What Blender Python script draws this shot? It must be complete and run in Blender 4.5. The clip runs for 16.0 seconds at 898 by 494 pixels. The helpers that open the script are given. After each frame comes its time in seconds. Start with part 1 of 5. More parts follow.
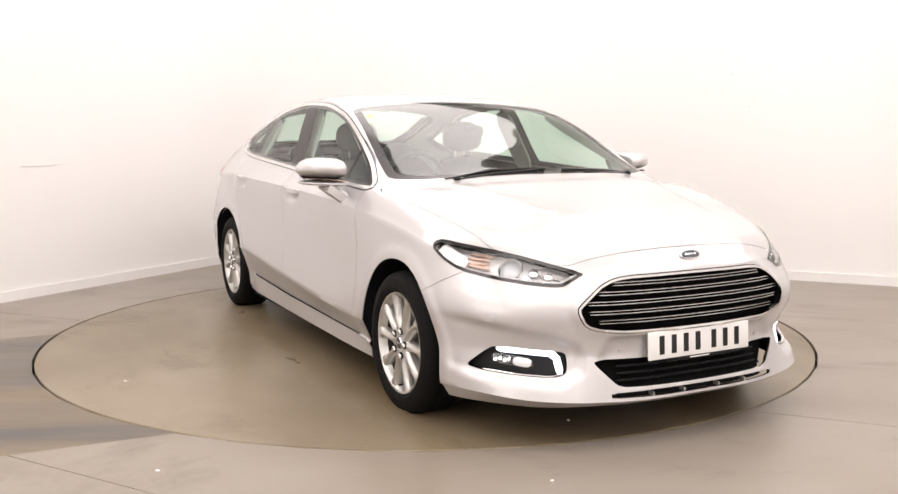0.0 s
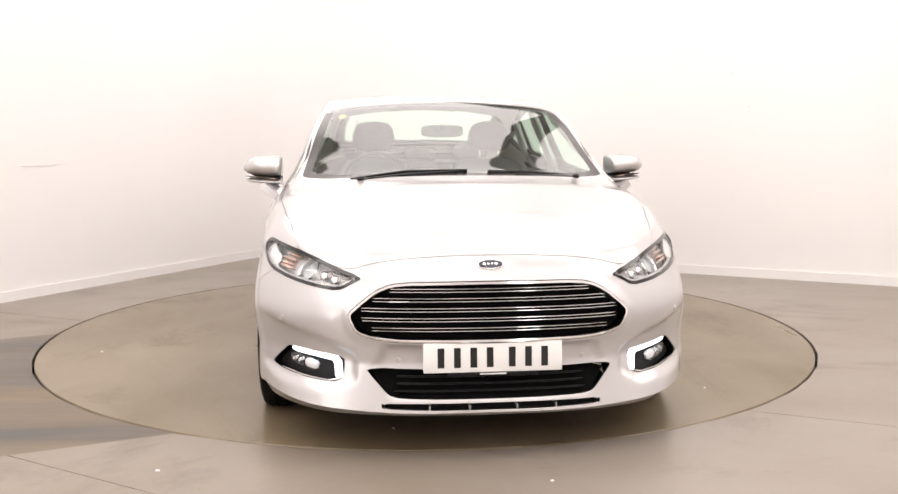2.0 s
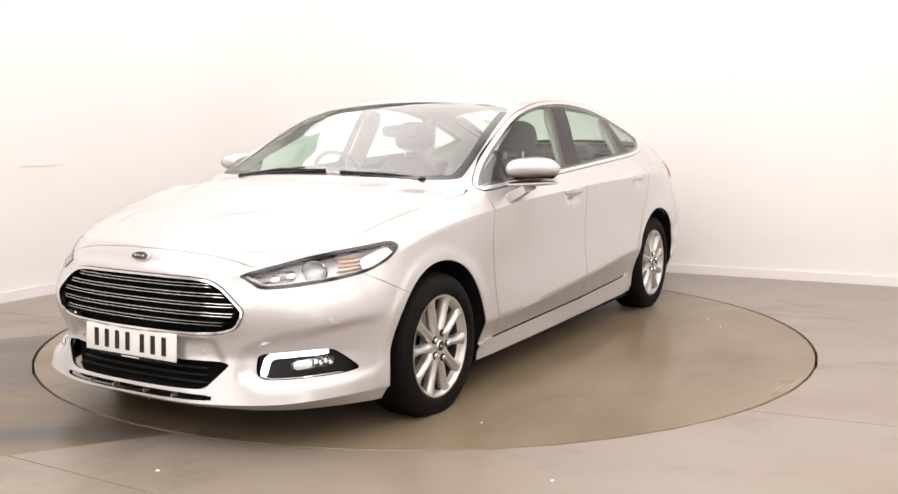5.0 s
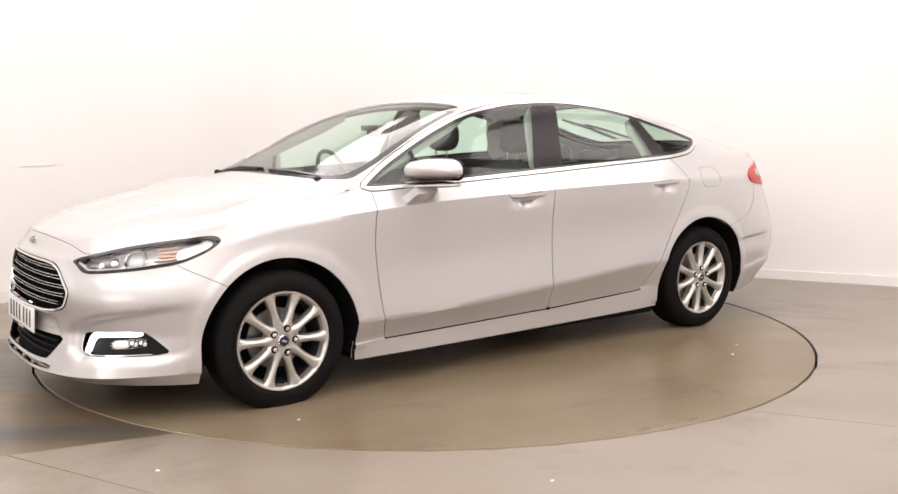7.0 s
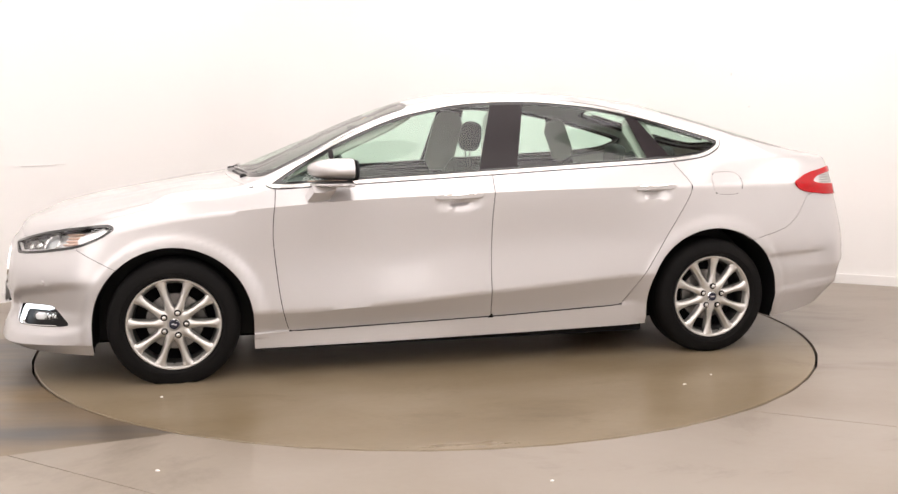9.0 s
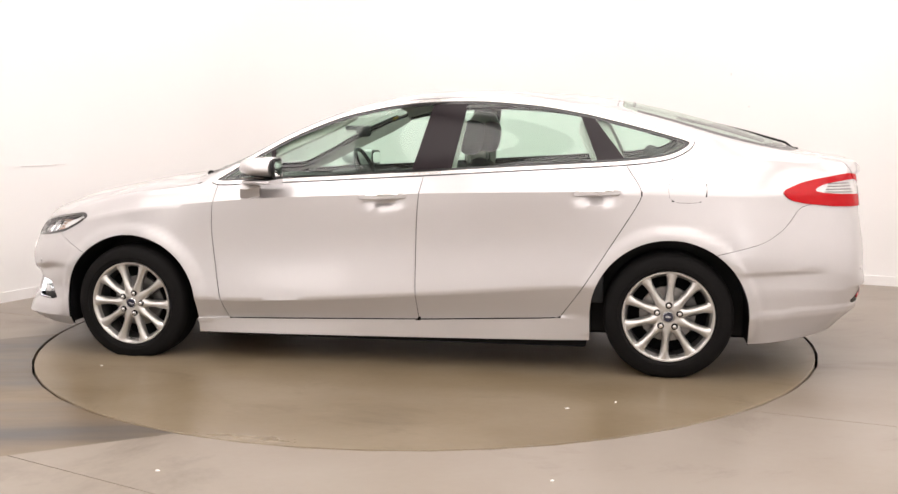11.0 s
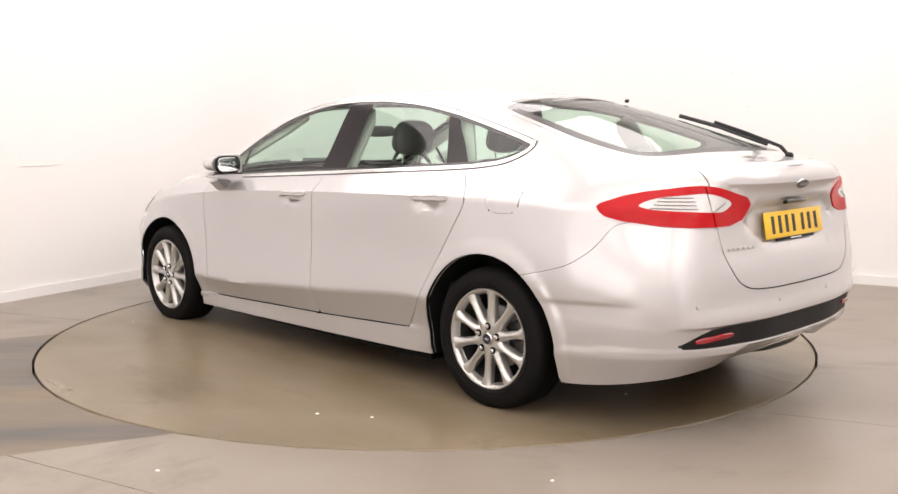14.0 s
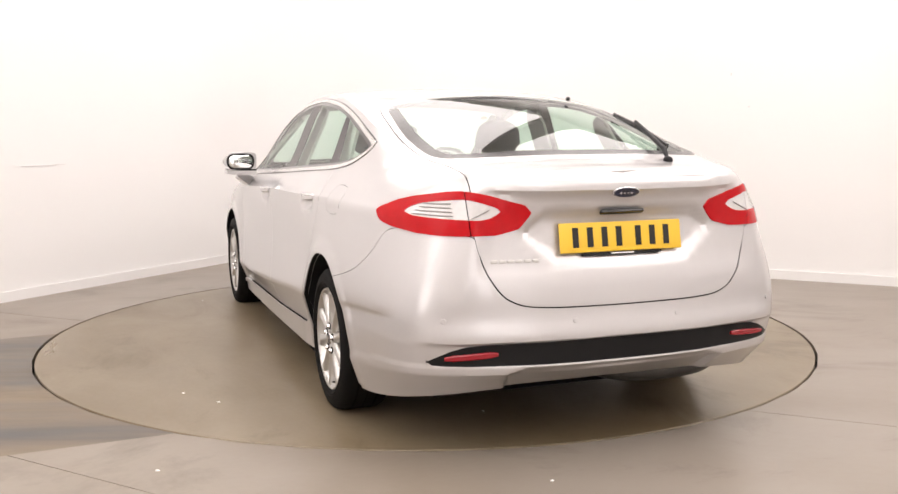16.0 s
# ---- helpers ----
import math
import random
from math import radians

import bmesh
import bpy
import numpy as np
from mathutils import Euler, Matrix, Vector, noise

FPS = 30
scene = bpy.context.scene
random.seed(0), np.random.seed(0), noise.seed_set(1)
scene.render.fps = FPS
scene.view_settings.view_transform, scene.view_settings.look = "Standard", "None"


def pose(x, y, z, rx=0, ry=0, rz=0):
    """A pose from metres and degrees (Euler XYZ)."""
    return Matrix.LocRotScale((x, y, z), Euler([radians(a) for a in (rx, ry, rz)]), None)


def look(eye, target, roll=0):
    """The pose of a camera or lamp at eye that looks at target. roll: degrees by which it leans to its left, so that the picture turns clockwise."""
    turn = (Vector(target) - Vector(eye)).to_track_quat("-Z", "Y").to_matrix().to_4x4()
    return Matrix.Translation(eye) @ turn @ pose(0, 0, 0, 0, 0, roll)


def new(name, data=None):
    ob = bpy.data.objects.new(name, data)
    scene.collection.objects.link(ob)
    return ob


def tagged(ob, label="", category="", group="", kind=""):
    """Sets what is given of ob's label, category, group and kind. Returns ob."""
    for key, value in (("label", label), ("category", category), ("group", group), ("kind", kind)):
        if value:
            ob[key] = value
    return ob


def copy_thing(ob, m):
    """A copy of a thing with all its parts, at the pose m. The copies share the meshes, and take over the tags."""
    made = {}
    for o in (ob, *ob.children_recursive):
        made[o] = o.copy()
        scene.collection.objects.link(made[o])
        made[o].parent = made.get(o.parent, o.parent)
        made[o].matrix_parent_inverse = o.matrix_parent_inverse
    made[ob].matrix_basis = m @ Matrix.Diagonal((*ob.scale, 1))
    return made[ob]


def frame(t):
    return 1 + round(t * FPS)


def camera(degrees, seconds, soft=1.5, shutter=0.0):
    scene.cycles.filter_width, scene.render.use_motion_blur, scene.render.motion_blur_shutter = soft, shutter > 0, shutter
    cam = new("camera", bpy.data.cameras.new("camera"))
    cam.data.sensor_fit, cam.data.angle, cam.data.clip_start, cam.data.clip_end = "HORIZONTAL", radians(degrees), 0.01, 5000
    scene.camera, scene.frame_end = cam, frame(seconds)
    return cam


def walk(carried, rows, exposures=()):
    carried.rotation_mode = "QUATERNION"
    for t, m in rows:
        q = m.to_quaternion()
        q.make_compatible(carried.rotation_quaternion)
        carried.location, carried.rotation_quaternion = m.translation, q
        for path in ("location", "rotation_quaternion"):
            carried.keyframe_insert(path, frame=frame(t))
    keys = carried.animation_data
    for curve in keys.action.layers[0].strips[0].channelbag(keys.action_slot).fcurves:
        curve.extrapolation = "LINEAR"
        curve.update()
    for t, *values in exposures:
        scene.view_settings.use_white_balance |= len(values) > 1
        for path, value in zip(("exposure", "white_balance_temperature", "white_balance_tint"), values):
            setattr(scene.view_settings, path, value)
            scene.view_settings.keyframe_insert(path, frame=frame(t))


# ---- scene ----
# A silver hatchback turns on a turntable set into the floor of a white studio.
cam = camera(50.74, 16.0, soft=1.5)
EYE = Vector((0.0, -5.763, 1.226))
AIM = EYE + 5 * Vector((math.sin(radians(1.30)) * math.cos(radians(7.09)), math.cos(radians(1.30)) * math.cos(radians(7.09)), -math.sin(radians(7.09))))
walk(cam, [(0.0, look(EYE, AIM, -0.19)), (16.0, look(EYE, AIM, -0.19))], exposures=[(0.0, 0.0), (16.0, 0.0)])

# ---- world and light ----
world = bpy.data.worlds.new("world")
scene.world = world
world.use_nodes = True
world.node_tree.nodes["Background"].inputs[0].default_value = (0.9, 0.95, 1.0, 1)
world.node_tree.nodes["Background"].inputs[1].default_value = 0.3
CEILING = 3.3
AXIS_R, AXIS_L = Vector((0.888, -0.459)), Vector((-0.51, -0.86))
PANELS = [tuple(Vector((-1.29, 3.99)) + AXIS_R * (1.75 + 3.2 * i) + AXIS_L * (1.5 + 2.65 * j)) for j in range(4) for i in range(3)]
PANEL_TURN = -27.3
PANEL_SIZE = (2.8, 2.2)
# two upright soft boxes stand against the walls behind the camera
BOXES = [(-4.3, -6.6, 1.45, -54.0, 8.0, (1.0, 0.96, 0.94)), (3.9, -8.0, 1.45, 27.0, 25.0, (0.97, 0.96, 1.0))]
BOX_SIZE = (3.6, 2.0)
POWER = 25.0


def ceiling_lamps():
    for x, y in PANELS:
        data = bpy.data.lights.new("ceiling_lamp", "AREA")
        data.shape, data.size, data.size_y, data.energy = "RECTANGLE", PANEL_SIZE[0], PANEL_SIZE[1], POWER
        data.color = (1.0, 0.910, 0.888)
        ob = new("ceiling_lamp", data)
        ob.matrix_world = pose(x, y, CEILING - 0.06, 0, 0, PANEL_TURN)
    for x, y, z, turn, power, tint in BOXES:
        data = bpy.data.lights.new("box_lamp", "AREA")
        data.shape, data.size, data.size_y, data.energy = "RECTANGLE", BOX_SIZE[0], BOX_SIZE[1], power
        data.color = tint
        ob = new("box_lamp", data)
        ob.matrix_world = pose(x, y, z, 0, 0, turn) @ pose(0, 0.04, 0, 90, 0, 0)


ceiling_lamps()


# ---- materials ----
def material(name, color, rough=0.5, metal=0.0, coat=0.0, vary=0.0, scale=8.0, bump=0.0, bscale=60.0, trans=0.0, ior=1.45, glow=0.0, glow_color=None, spec=0.5):
    m = bpy.data.materials.new(name)
    m.use_nodes = True
    nt = m.node_tree
    b = nt.nodes["Principled BSDF"]
    b.inputs["Base Color"].default_value = (*color, 1)
    b.inputs["Roughness"].default_value = rough
    b.inputs["Metallic"].default_value = metal
    b.inputs["Coat Weight"].default_value = coat
    b.inputs["Coat Roughness"].default_value = 0.04
    b.inputs["Transmission Weight"].default_value = trans
    b.inputs["IOR"].default_value = ior
    b.inputs["Specular IOR Level"].default_value = spec
    if glow:
        b.inputs["Emission Color"].default_value = (*(glow_color or color), 1)
        b.inputs["Emission Strength"].default_value = glow
    co = nt.nodes.new("ShaderNodeTexCoord")
    if vary:
        big = nt.nodes.new("ShaderNodeTexNoise")
        big.inputs["Scale"].default_value, big.inputs["Detail"].default_value = scale, 6
        nt.links.new(co.outputs["Object"], big.inputs["Vector"])
        mix = nt.nodes.new("ShaderNodeMix")
        mix.data_type = "RGBA"
        mix.inputs[6].default_value = (*[c * (1 - vary) for c in color], 1)
        mix.inputs[7].default_value = (*[min(1, c * (1 + vary)) for c in color], 1)
        nt.links.new(big.outputs["Fac"], mix.inputs[0])
        nt.links.new(mix.outputs[2], b.inputs["Base Color"])
        rr = nt.nodes.new("ShaderNodeMapRange")
        rr.inputs[3].default_value, rr.inputs[4].default_value = max(0.0, rough * (1 - vary)), min(1.0, rough * (1 + vary))
        nt.links.new(big.outputs["Fac"], rr.inputs[0])
        nt.links.new(rr.outputs[0], b.inputs["Roughness"])
    if bump:
        fine = nt.nodes.new("ShaderNodeTexNoise")
        fine.inputs["Scale"].default_value, fine.inputs["Detail"].default_value = bscale, 4
        nt.links.new(co.outputs["Object"], fine.inputs["Vector"])
        bp = nt.nodes.new("ShaderNodeBump")
        bp.inputs["Strength"].default_value, bp.inputs["Distance"].default_value = bump, 0.002
        nt.links.new(fine.outputs["Fac"], bp.inputs["Height"])
        nt.links.new(bp.outputs["Normal"], b.inputs["Normal"])
    return m


def floor_material(name, base, stain, streak):
    """Painted concrete: broad blotches, long scuffs and a fine grain, under a worn sheen."""
    m = material(name, base, rough=0.28)
    nt = m.node_tree
    b = nt.nodes["Principled BSDF"]
    co = nt.nodes.new("ShaderNodeTexCoord")
    mp = nt.nodes.new("ShaderNodeMapping")
    mp.inputs["Rotation"].default_value = (0, 0, radians(-25))
    mp.inputs["Scale"].default_value = (0.7, streak, 1)
    nt.links.new(co.outputs["Object"], mp.inputs["Vector"])
    fac = []
    for sc, det in ((0.55, 1.0), (2.2, 2.0), (35.0, 2.0)):
        n = nt.nodes.new("ShaderNodeTexNoise")
        n.inputs["Scale"].default_value, n.inputs["Detail"].default_value = sc, det
        nt.links.new(mp.outputs["Vector"], n.inputs["Vector"])
        fac.append(n)
    total = nt.nodes.new("ShaderNodeMath")
    total.operation, total.inputs[1].default_value = "MULTIPLY_ADD", 0.45
    nt.links.new(fac[1].outputs["Fac"], total.inputs[0])
    nt.links.new(fac[0].outputs["Fac"], total.inputs[2])
    grain = nt.nodes.new("ShaderNodeMath")
    grain.operation, grain.inputs[1].default_value = "MULTIPLY_ADD", 0.12
    nt.links.new(fac[2].outputs["Fac"], grain.inputs[0])
    nt.links.new(total.outputs[0], grain.inputs[2])
    rr = nt.nodes.new("ShaderNodeMapRange")
    rr.interpolation_type = "SMOOTHSTEP"
    rr.inputs[1].default_value, rr.inputs[2].default_value = 0.5, 1.05
    nt.links.new(grain.outputs[0], rr.inputs[0])
    mix = nt.nodes.new("ShaderNodeMix")
    mix.data_type = "RGBA"
    mix.inputs[6].default_value, mix.inputs[7].default_value = (*base, 1), (*stain, 1)
    nt.links.new(rr.outputs[0], mix.inputs[0])
    # dirt smears with ragged edges and small dark scuffs
    smear, edge, dirt = (nt.nodes.new("ShaderNode" + k) for k in ("TexNoise", "MapRange", "Mix"))
    smear.inputs["Scale"].default_value, smear.inputs["Detail"].default_value, smear.inputs["Roughness"].default_value = 1.6, 9.0, 0.68
    smear.inputs["Distortion"].default_value = 0.6
    nt.links.new(mp.outputs["Vector"], smear.inputs["Vector"])
    edge.inputs[1].default_value, edge.inputs[2].default_value, edge.inputs[4].default_value = 0.56, 0.74, 0.75
    nt.links.new(smear.outputs["Fac"], edge.inputs[0])
    dirt.data_type = "RGBA"
    dirt.inputs[7].default_value = (*[c * .62 for c in stain], 1)
    nt.links.new(edge.outputs[0], dirt.inputs[0])
    nt.links.new(mix.outputs[2], dirt.inputs[6])
    nt.links.new(dirt.outputs[2], b.inputs["Base Color"])
    gloss = nt.nodes.new("ShaderNodeMapRange")
    gloss.inputs[3].default_value, gloss.inputs[4].default_value = 0.20, 0.42
    nt.links.new(smear.outputs["Fac"], gloss.inputs[0])
    nt.links.new(gloss.outputs[0], b.inputs["Roughness"])
    return m


def paint(name, color):
    """Metallic car paint: fine bright flakes under a clear coat with a trace of ripple."""
    m = material(name, color, rough=0.32, metal=0.52, coat=0.9)
    nt = m.node_tree
    b = nt.nodes["Principled BSDF"]
    co, flake, mix, wave, bp = (nt.nodes.new("ShaderNode" + k) for k in ("TexCoord", "TexVoronoi", "Mix", "TexNoise", "Bump"))
    flake.inputs["Scale"].default_value = 900
    wave.inputs["Scale"].default_value, wave.inputs["Detail"].default_value = 14, 1
    nt.links.new(co.outputs["Object"], flake.inputs["Vector"])
    nt.links.new(co.outputs["Object"], wave.inputs["Vector"])
    mix.data_type = "RGBA"
    mix.inputs[6].default_value, mix.inputs[7].default_value = (*[c * .95 for c in color], 1), (*[c * 1.05 for c in color], 1)
    nt.links.new(flake.outputs["Color"], mix.inputs[0])
    nt.links.new(mix.outputs[2], b.inputs["Base Color"])
    bp.inputs["Strength"].default_value, bp.inputs["Distance"].default_value = 0.05, 0.002
    nt.links.new(wave.outputs["Fac"], bp.inputs["Height"])
    nt.links.new(bp.outputs["Normal"], b.inputs["Coat Normal"])
    return m


def thin_glass(name, tint, sheen):
    """A thin pane: tinted straight view through, with a mirror sheen by the angle."""
    m = bpy.data.materials.new(name)
    m.use_nodes = True
    nt = m.node_tree
    nt.nodes.remove(nt.nodes["Principled BSDF"])
    clear, gloss, mix, fr, pw, ad = (nt.nodes.new("ShaderNode" + k) for k in ("BsdfTransparent", "BsdfGlossy", "MixShader", "LayerWeight", "Math", "Math"))
    clear.inputs[0].default_value = (*tint, 1)
    gloss.inputs[0].default_value = (1, 1, 1, 1)
    gloss.inputs["Roughness"].default_value = 0.02
    pw.operation, pw.inputs[1].default_value = "POWER", 4.0
    ad.operation, ad.inputs[1].default_value, ad.inputs[2].default_value = "MULTIPLY_ADD", 0.55, sheen
    ad.use_clamp = True
    nt.links.new(fr.outputs["Facing"], pw.inputs[0])
    nt.links.new(pw.outputs[0], ad.inputs[0])
    nt.links.new(ad.outputs[0], mix.inputs[0])
    nt.links.new(clear.outputs[0], mix.inputs[1])
    nt.links.new(gloss.outputs[0], mix.inputs[2])
    nt.links.new(mix.outputs[0], nt.nodes["Material Output"].inputs[0])
    return m


M_WALL = material("white wall paint", (0.83, 0.82, 0.81), rough=0.6, vary=0.02, scale=1.2, bump=0.05, bscale=90)
M_SKIRT = material("white skirting paint", (0.82, 0.81, 0.80), rough=0.4, vary=0.03, scale=3)
M_CEIL = material("white ceiling", (0.8, 0.8, 0.8), rough=0.8, vary=0.02)
M_FLOOR = floor_material("beige painted concrete", (0.272, 0.239, 0.204), (0.215, 0.178, 0.138), 1.0)
M_STRIP = floor_material("grey worn concrete", (0.056, 0.053, 0.053), (0.165, 0.118, 0.066), 5.0)
M_SCUFF = material("grey wall scuff", (0.68, 0.66, 0.65), rough=0.8, vary=0.2, scale=30)
M_DISC = floor_material("beige turntable paint", (0.235, 0.190, 0.130), (0.140, 0.104, 0.058), 1.2)
M_GAP = material("dark joint", (0.02, 0.018, 0.016), rough=0.9, vary=0.2)
M_PAINT = paint("silver metallic paint", (0.56, 0.548, 0.553))
M_BLACK = material("black gloss trim", (0.012, 0.012, 0.013), rough=0.12, coat=0.5, vary=0.1)
M_FRIT = material("printed glass border", (0.03, 0.028, 0.028), rough=0.25, vary=0.1)
M_PILLAR = material("black gloss pillar", (0.013, 0.009, 0.011), rough=0.2, spec=0.3, vary=0.1)
M_REFLECT = material("lamp reflector", (0.86, 0.86, 0.87), rough=0.3, metal=0.35, vary=0.15, scale=25)
M_SLAT = material("matt black grille slat", (0.006, 0.006, 0.006), rough=0.8, spec=0.05, vary=0.1)
M_PLASTIC = material("black grained plastic", (0.010, 0.010, 0.011), spec=0.25, rough=0.5, vary=0.15)
M_SHELL = material("dark underbody", (0.006, 0.006, 0.006), spec=0.1, rough=0.9, vary=0.2)
M_RUBBER = material("black tyre rubber", (0.007, 0.0066, 0.0066), spec=0.12, rough=0.7, vary=0.2, scale=14, bump=0.2, bscale=140)
M_ALLOY = material("silver alloy", (0.56, 0.55, 0.53), rough=0.3, metal=0.8, vary=0.06, scale=20)
# darker than the rim alloy: the shade inside the wheel is in this colour
M_BARREL = material("shaded wheel barrel", (0.09, 0.088, 0.085), rough=0.45, metal=0.7, vary=0.2, scale=20)
M_CHROME = material("bright chrome", (0.8, 0.8, 0.8), rough=0.08, metal=1.0, vary=0.03)
M_DISCBRAKE = material("brake steel", (0.3, 0.29, 0.28), rough=0.4, metal=0.9, vary=0.2, scale=30)
M_GLASS = thin_glass("green tinted glass", (0.78, 0.925, 0.85), 0.05)
M_SCREEN = thin_glass("green tinted screen glass", (0.80, 0.93, 0.85), 0.09)
M_CLEAR = thin_glass("clear lens", (0.95, 0.955, 0.96), 0.05)
M_RED = material("red lamp plastic", (0.42, 0.002, 0.006), rough=0.25, spec=0.2, coat=0.1, vary=0.15, scale=30)
M_REDDARK = material("dark red reflector", (0.3, 0.01, 0.02), rough=0.15, coat=0.4, vary=0.1)
M_WHITELENS = material("white ribbed lens", (0.6, 0.59, 0.59), rough=0.15, coat=0.5, vary=0.1, scale=60)
M_LED = material("lit daytime lamp", (0.9, 0.95, 1.0), glow=3.0, glow_color=(0.85, 0.93, 1.0))
M_LENS = material("projector glass", (0.55, 0.58, 0.6), rough=0.05, coat=1.0, vary=0.1)
M_AMBER = material("amber indicator", (0.72, 0.52, 0.42), rough=0.2, vary=0.2)
M_PLATE_W = material("white plate", (0.8, 0.8, 0.79), rough=0.35, vary=0.02)
M_PLATE_Y = material("yellow plate", (0.78, 0.5, 0.04), rough=0.35, vary=0.03)
M_CLOTH = material("dark grey seat cloth", (0.055, 0.056, 0.06), rough=0.95, vary=0.2, scale=9)
M_DASH = material("dark dashboard", (0.04, 0.042, 0.045), rough=0.7, vary=0.15, bump=0.2, bscale=300)
M_LINER = material("pale headliner", (0.5, 0.49, 0.46), rough=0.95, vary=0.04)
M_BADGE = material("dark blue badge", (0.008, 0.011, 0.035), rough=0.15, coat=0.6, vary=0.1)
M_BRIGHT = material("bright window trim", (0.78, 0.77, 0.76), rough=0.2, metal=0.75, vary=0.04)
M_MIRROR = material("mirror silver", (0.9, 0.92, 0.92), rough=0.0, metal=1.0)
M_PANEL = material("lit diffuser", (0.9, 0.9, 0.9), glow=1.5, glow_color=(1.0, 0.928, 0.898))
M_BLACKBOX = material("black lamp fabric", (0.02, 0.02, 0.02), rough=0.8, vary=0.1)
M_INK = material("black plate ink", (0.01, 0.01, 0.01), rough=0.4)


# ---- mesh helpers ----
def mesh_of(name, verts, faces, mat, smooth=40, parent=None, label=""):
    me = bpy.data.meshes.new(name)
    me.from_pydata([tuple(v) for v in verts], [], [tuple(f) for f in faces])
    me.materials.append(mat)
    me.update()
    bm = bmesh.new()
    bm.from_mesh(me)
    bmesh.ops.remove_doubles(bm, verts=bm.verts, dist=2e-5)
    bmesh.ops.recalc_face_normals(bm, faces=bm.faces)
    bm.to_mesh(me)
    bm.free()
    finish(me, smooth)
    ob = new(name, me)
    ob.parent = parent
    return tagged(ob, label)


def finish(me, smooth):
    me.polygons.foreach_set("use_smooth", [smooth > 0] * len(me.polygons))
    if 0 < smooth < 180:
        me.set_sharp_from_angle(angle=radians(smooth))


def part(name, bm, mat, parent=None, label="", smooth=35, m=None):
    me = bpy.data.meshes.new(name)
    bmesh.ops.recalc_face_normals(bm, faces=bm.faces)
    bm.to_mesh(me)
    bm.free()
    me.materials.append(mat)
    finish(me, smooth)
    ob = new(name, me)
    ob.parent = parent
    if m is not None:
        ob.matrix_basis = m
    return tagged(ob, label)


def box_bm(x0, x1, y0, y1, z0, z1, bevel=0.0, segs=2):
    bm = bmesh.new()
    bmesh.ops.create_cube(bm, size=1, matrix=Matrix.LocRotScale(((x0 + x1) / 2, (y0 + y1) / 2, (z0 + z1) / 2), None, (abs(x1 - x0), abs(y1 - y0), abs(z1 - z0))))
    if bevel:
        bmesh.ops.bevel(bm, geom=bm.edges[:], offset=bevel, segments=segs, profile=0.5, affect="EDGES")
    return bm


def chaikin(pts, rounds=2, closed=True):
    pts = [tuple(p) for p in pts]
    for _ in range(rounds):
        out = []
        n = len(pts)
        for i in range(n if closed else n - 1):
            a, b = pts[i], pts[(i + 1) % n]
            out.append(tuple(0.8 * p + 0.2 * q for p, q in zip(a, b)))
            out.append(tuple(0.2 * p + 0.8 * q for p, q in zip(a, b)))
        pts = out if closed else [pts[0]] + out + [pts[-1]]
    return pts


def sd_poly(P, poly):
    """Signed distance to a closed outline, negative inside."""
    P, poly = np.asarray(P, float), np.asarray(poly, float)
    best = np.full(len(P), 1e9)
    inside = np.zeros(len(P), bool)
    for i in range(len(poly)):
        a, b = poly[i], poly[(i + 1) % len(poly)]
        d = b - a
        s = np.clip(((P - a) @ d) / max(d @ d, 1e-12), 0, 1)
        best = np.minimum(best, np.hypot(*(P - a - s[:, None] * d).T))
        if a[1] != b[1]:
            cross = (P[:, 1] < a[1]) != (P[:, 1] < b[1])
            inside ^= cross & (P[:, 0] < a[0] + (P[:, 1] - a[1]) * d[0] / d[1])
    return np.where(inside, -best, best)


class Sheet:
    """A surface that can be cut along the zero line of a field and sorted into panels."""

    def __init__(self, verts, polys):
        self.V, self.F = [tuple(v) for v in verts], [tuple(f) for f in polys]
        self.tag = [""] * len(self.F)

    def arr(self):
        return np.array(self.V)

    def centers(self):
        A = self.arr()
        return np.array([A[list(f)].mean(0) for f in self.F])

    def cut(self, field, only=None):
        f = np.asarray(field(self.arr()), float)
        f = list(np.where(np.abs(f) < 1e-5, 1e-5, f))
        made, F, tag = {}, [], []

        def middle(a, b):
            k = (a, b) if a < b else (b, a)
            if k not in made:
                s = f[k[0]] / (f[k[0]] - f[k[1]])
                self.V.append(tuple(p + s * (q - p) for p, q in zip(self.V[k[0]], self.V[k[1]])))
                made[k] = len(self.V) - 1
            return made[k]

        for poly, g in zip(self.F, self.tag):
            pos = [f[i] > 0 for i in poly]
            if all(pos) or not any(pos) or (only and not only(self.V[poly[0]])):
                F.append(poly), tag.append(g)
                continue
            for side in (True, False):
                out = []
                for k, i in enumerate(poly):
                    j = poly[(k + 1) % len(poly)]
                    if (f[i] > 0) == side:
                        out.append(i)
                    if (f[i] > 0) != (f[j] > 0):
                        out.append(middle(i, j))
                if len(out) > 2:
                    F.append(tuple(out)), tag.append(g)
        self.F, self.tag = F, tag

    def mark(self, name, test, old=("",)):
        """Name the faces, so far named as in old, whose middle passes the test."""
        ok = np.asarray(test(self.centers()))
        for i, o in enumerate(ok):
            if o and self.tag[i] in old:
                self.tag[i] = name

    def take(self, name):
        return [f for f, g in zip(self.F, self.tag) if g == name]


# ---- the studio ----
CORNER = Vector((-1.29, 3.99))
ALONG_L, ALONG_R = Vector((-0.51, -0.86)).normalized(), Vector((0.888, -0.459)).normalized()
R_DISC = 2.248


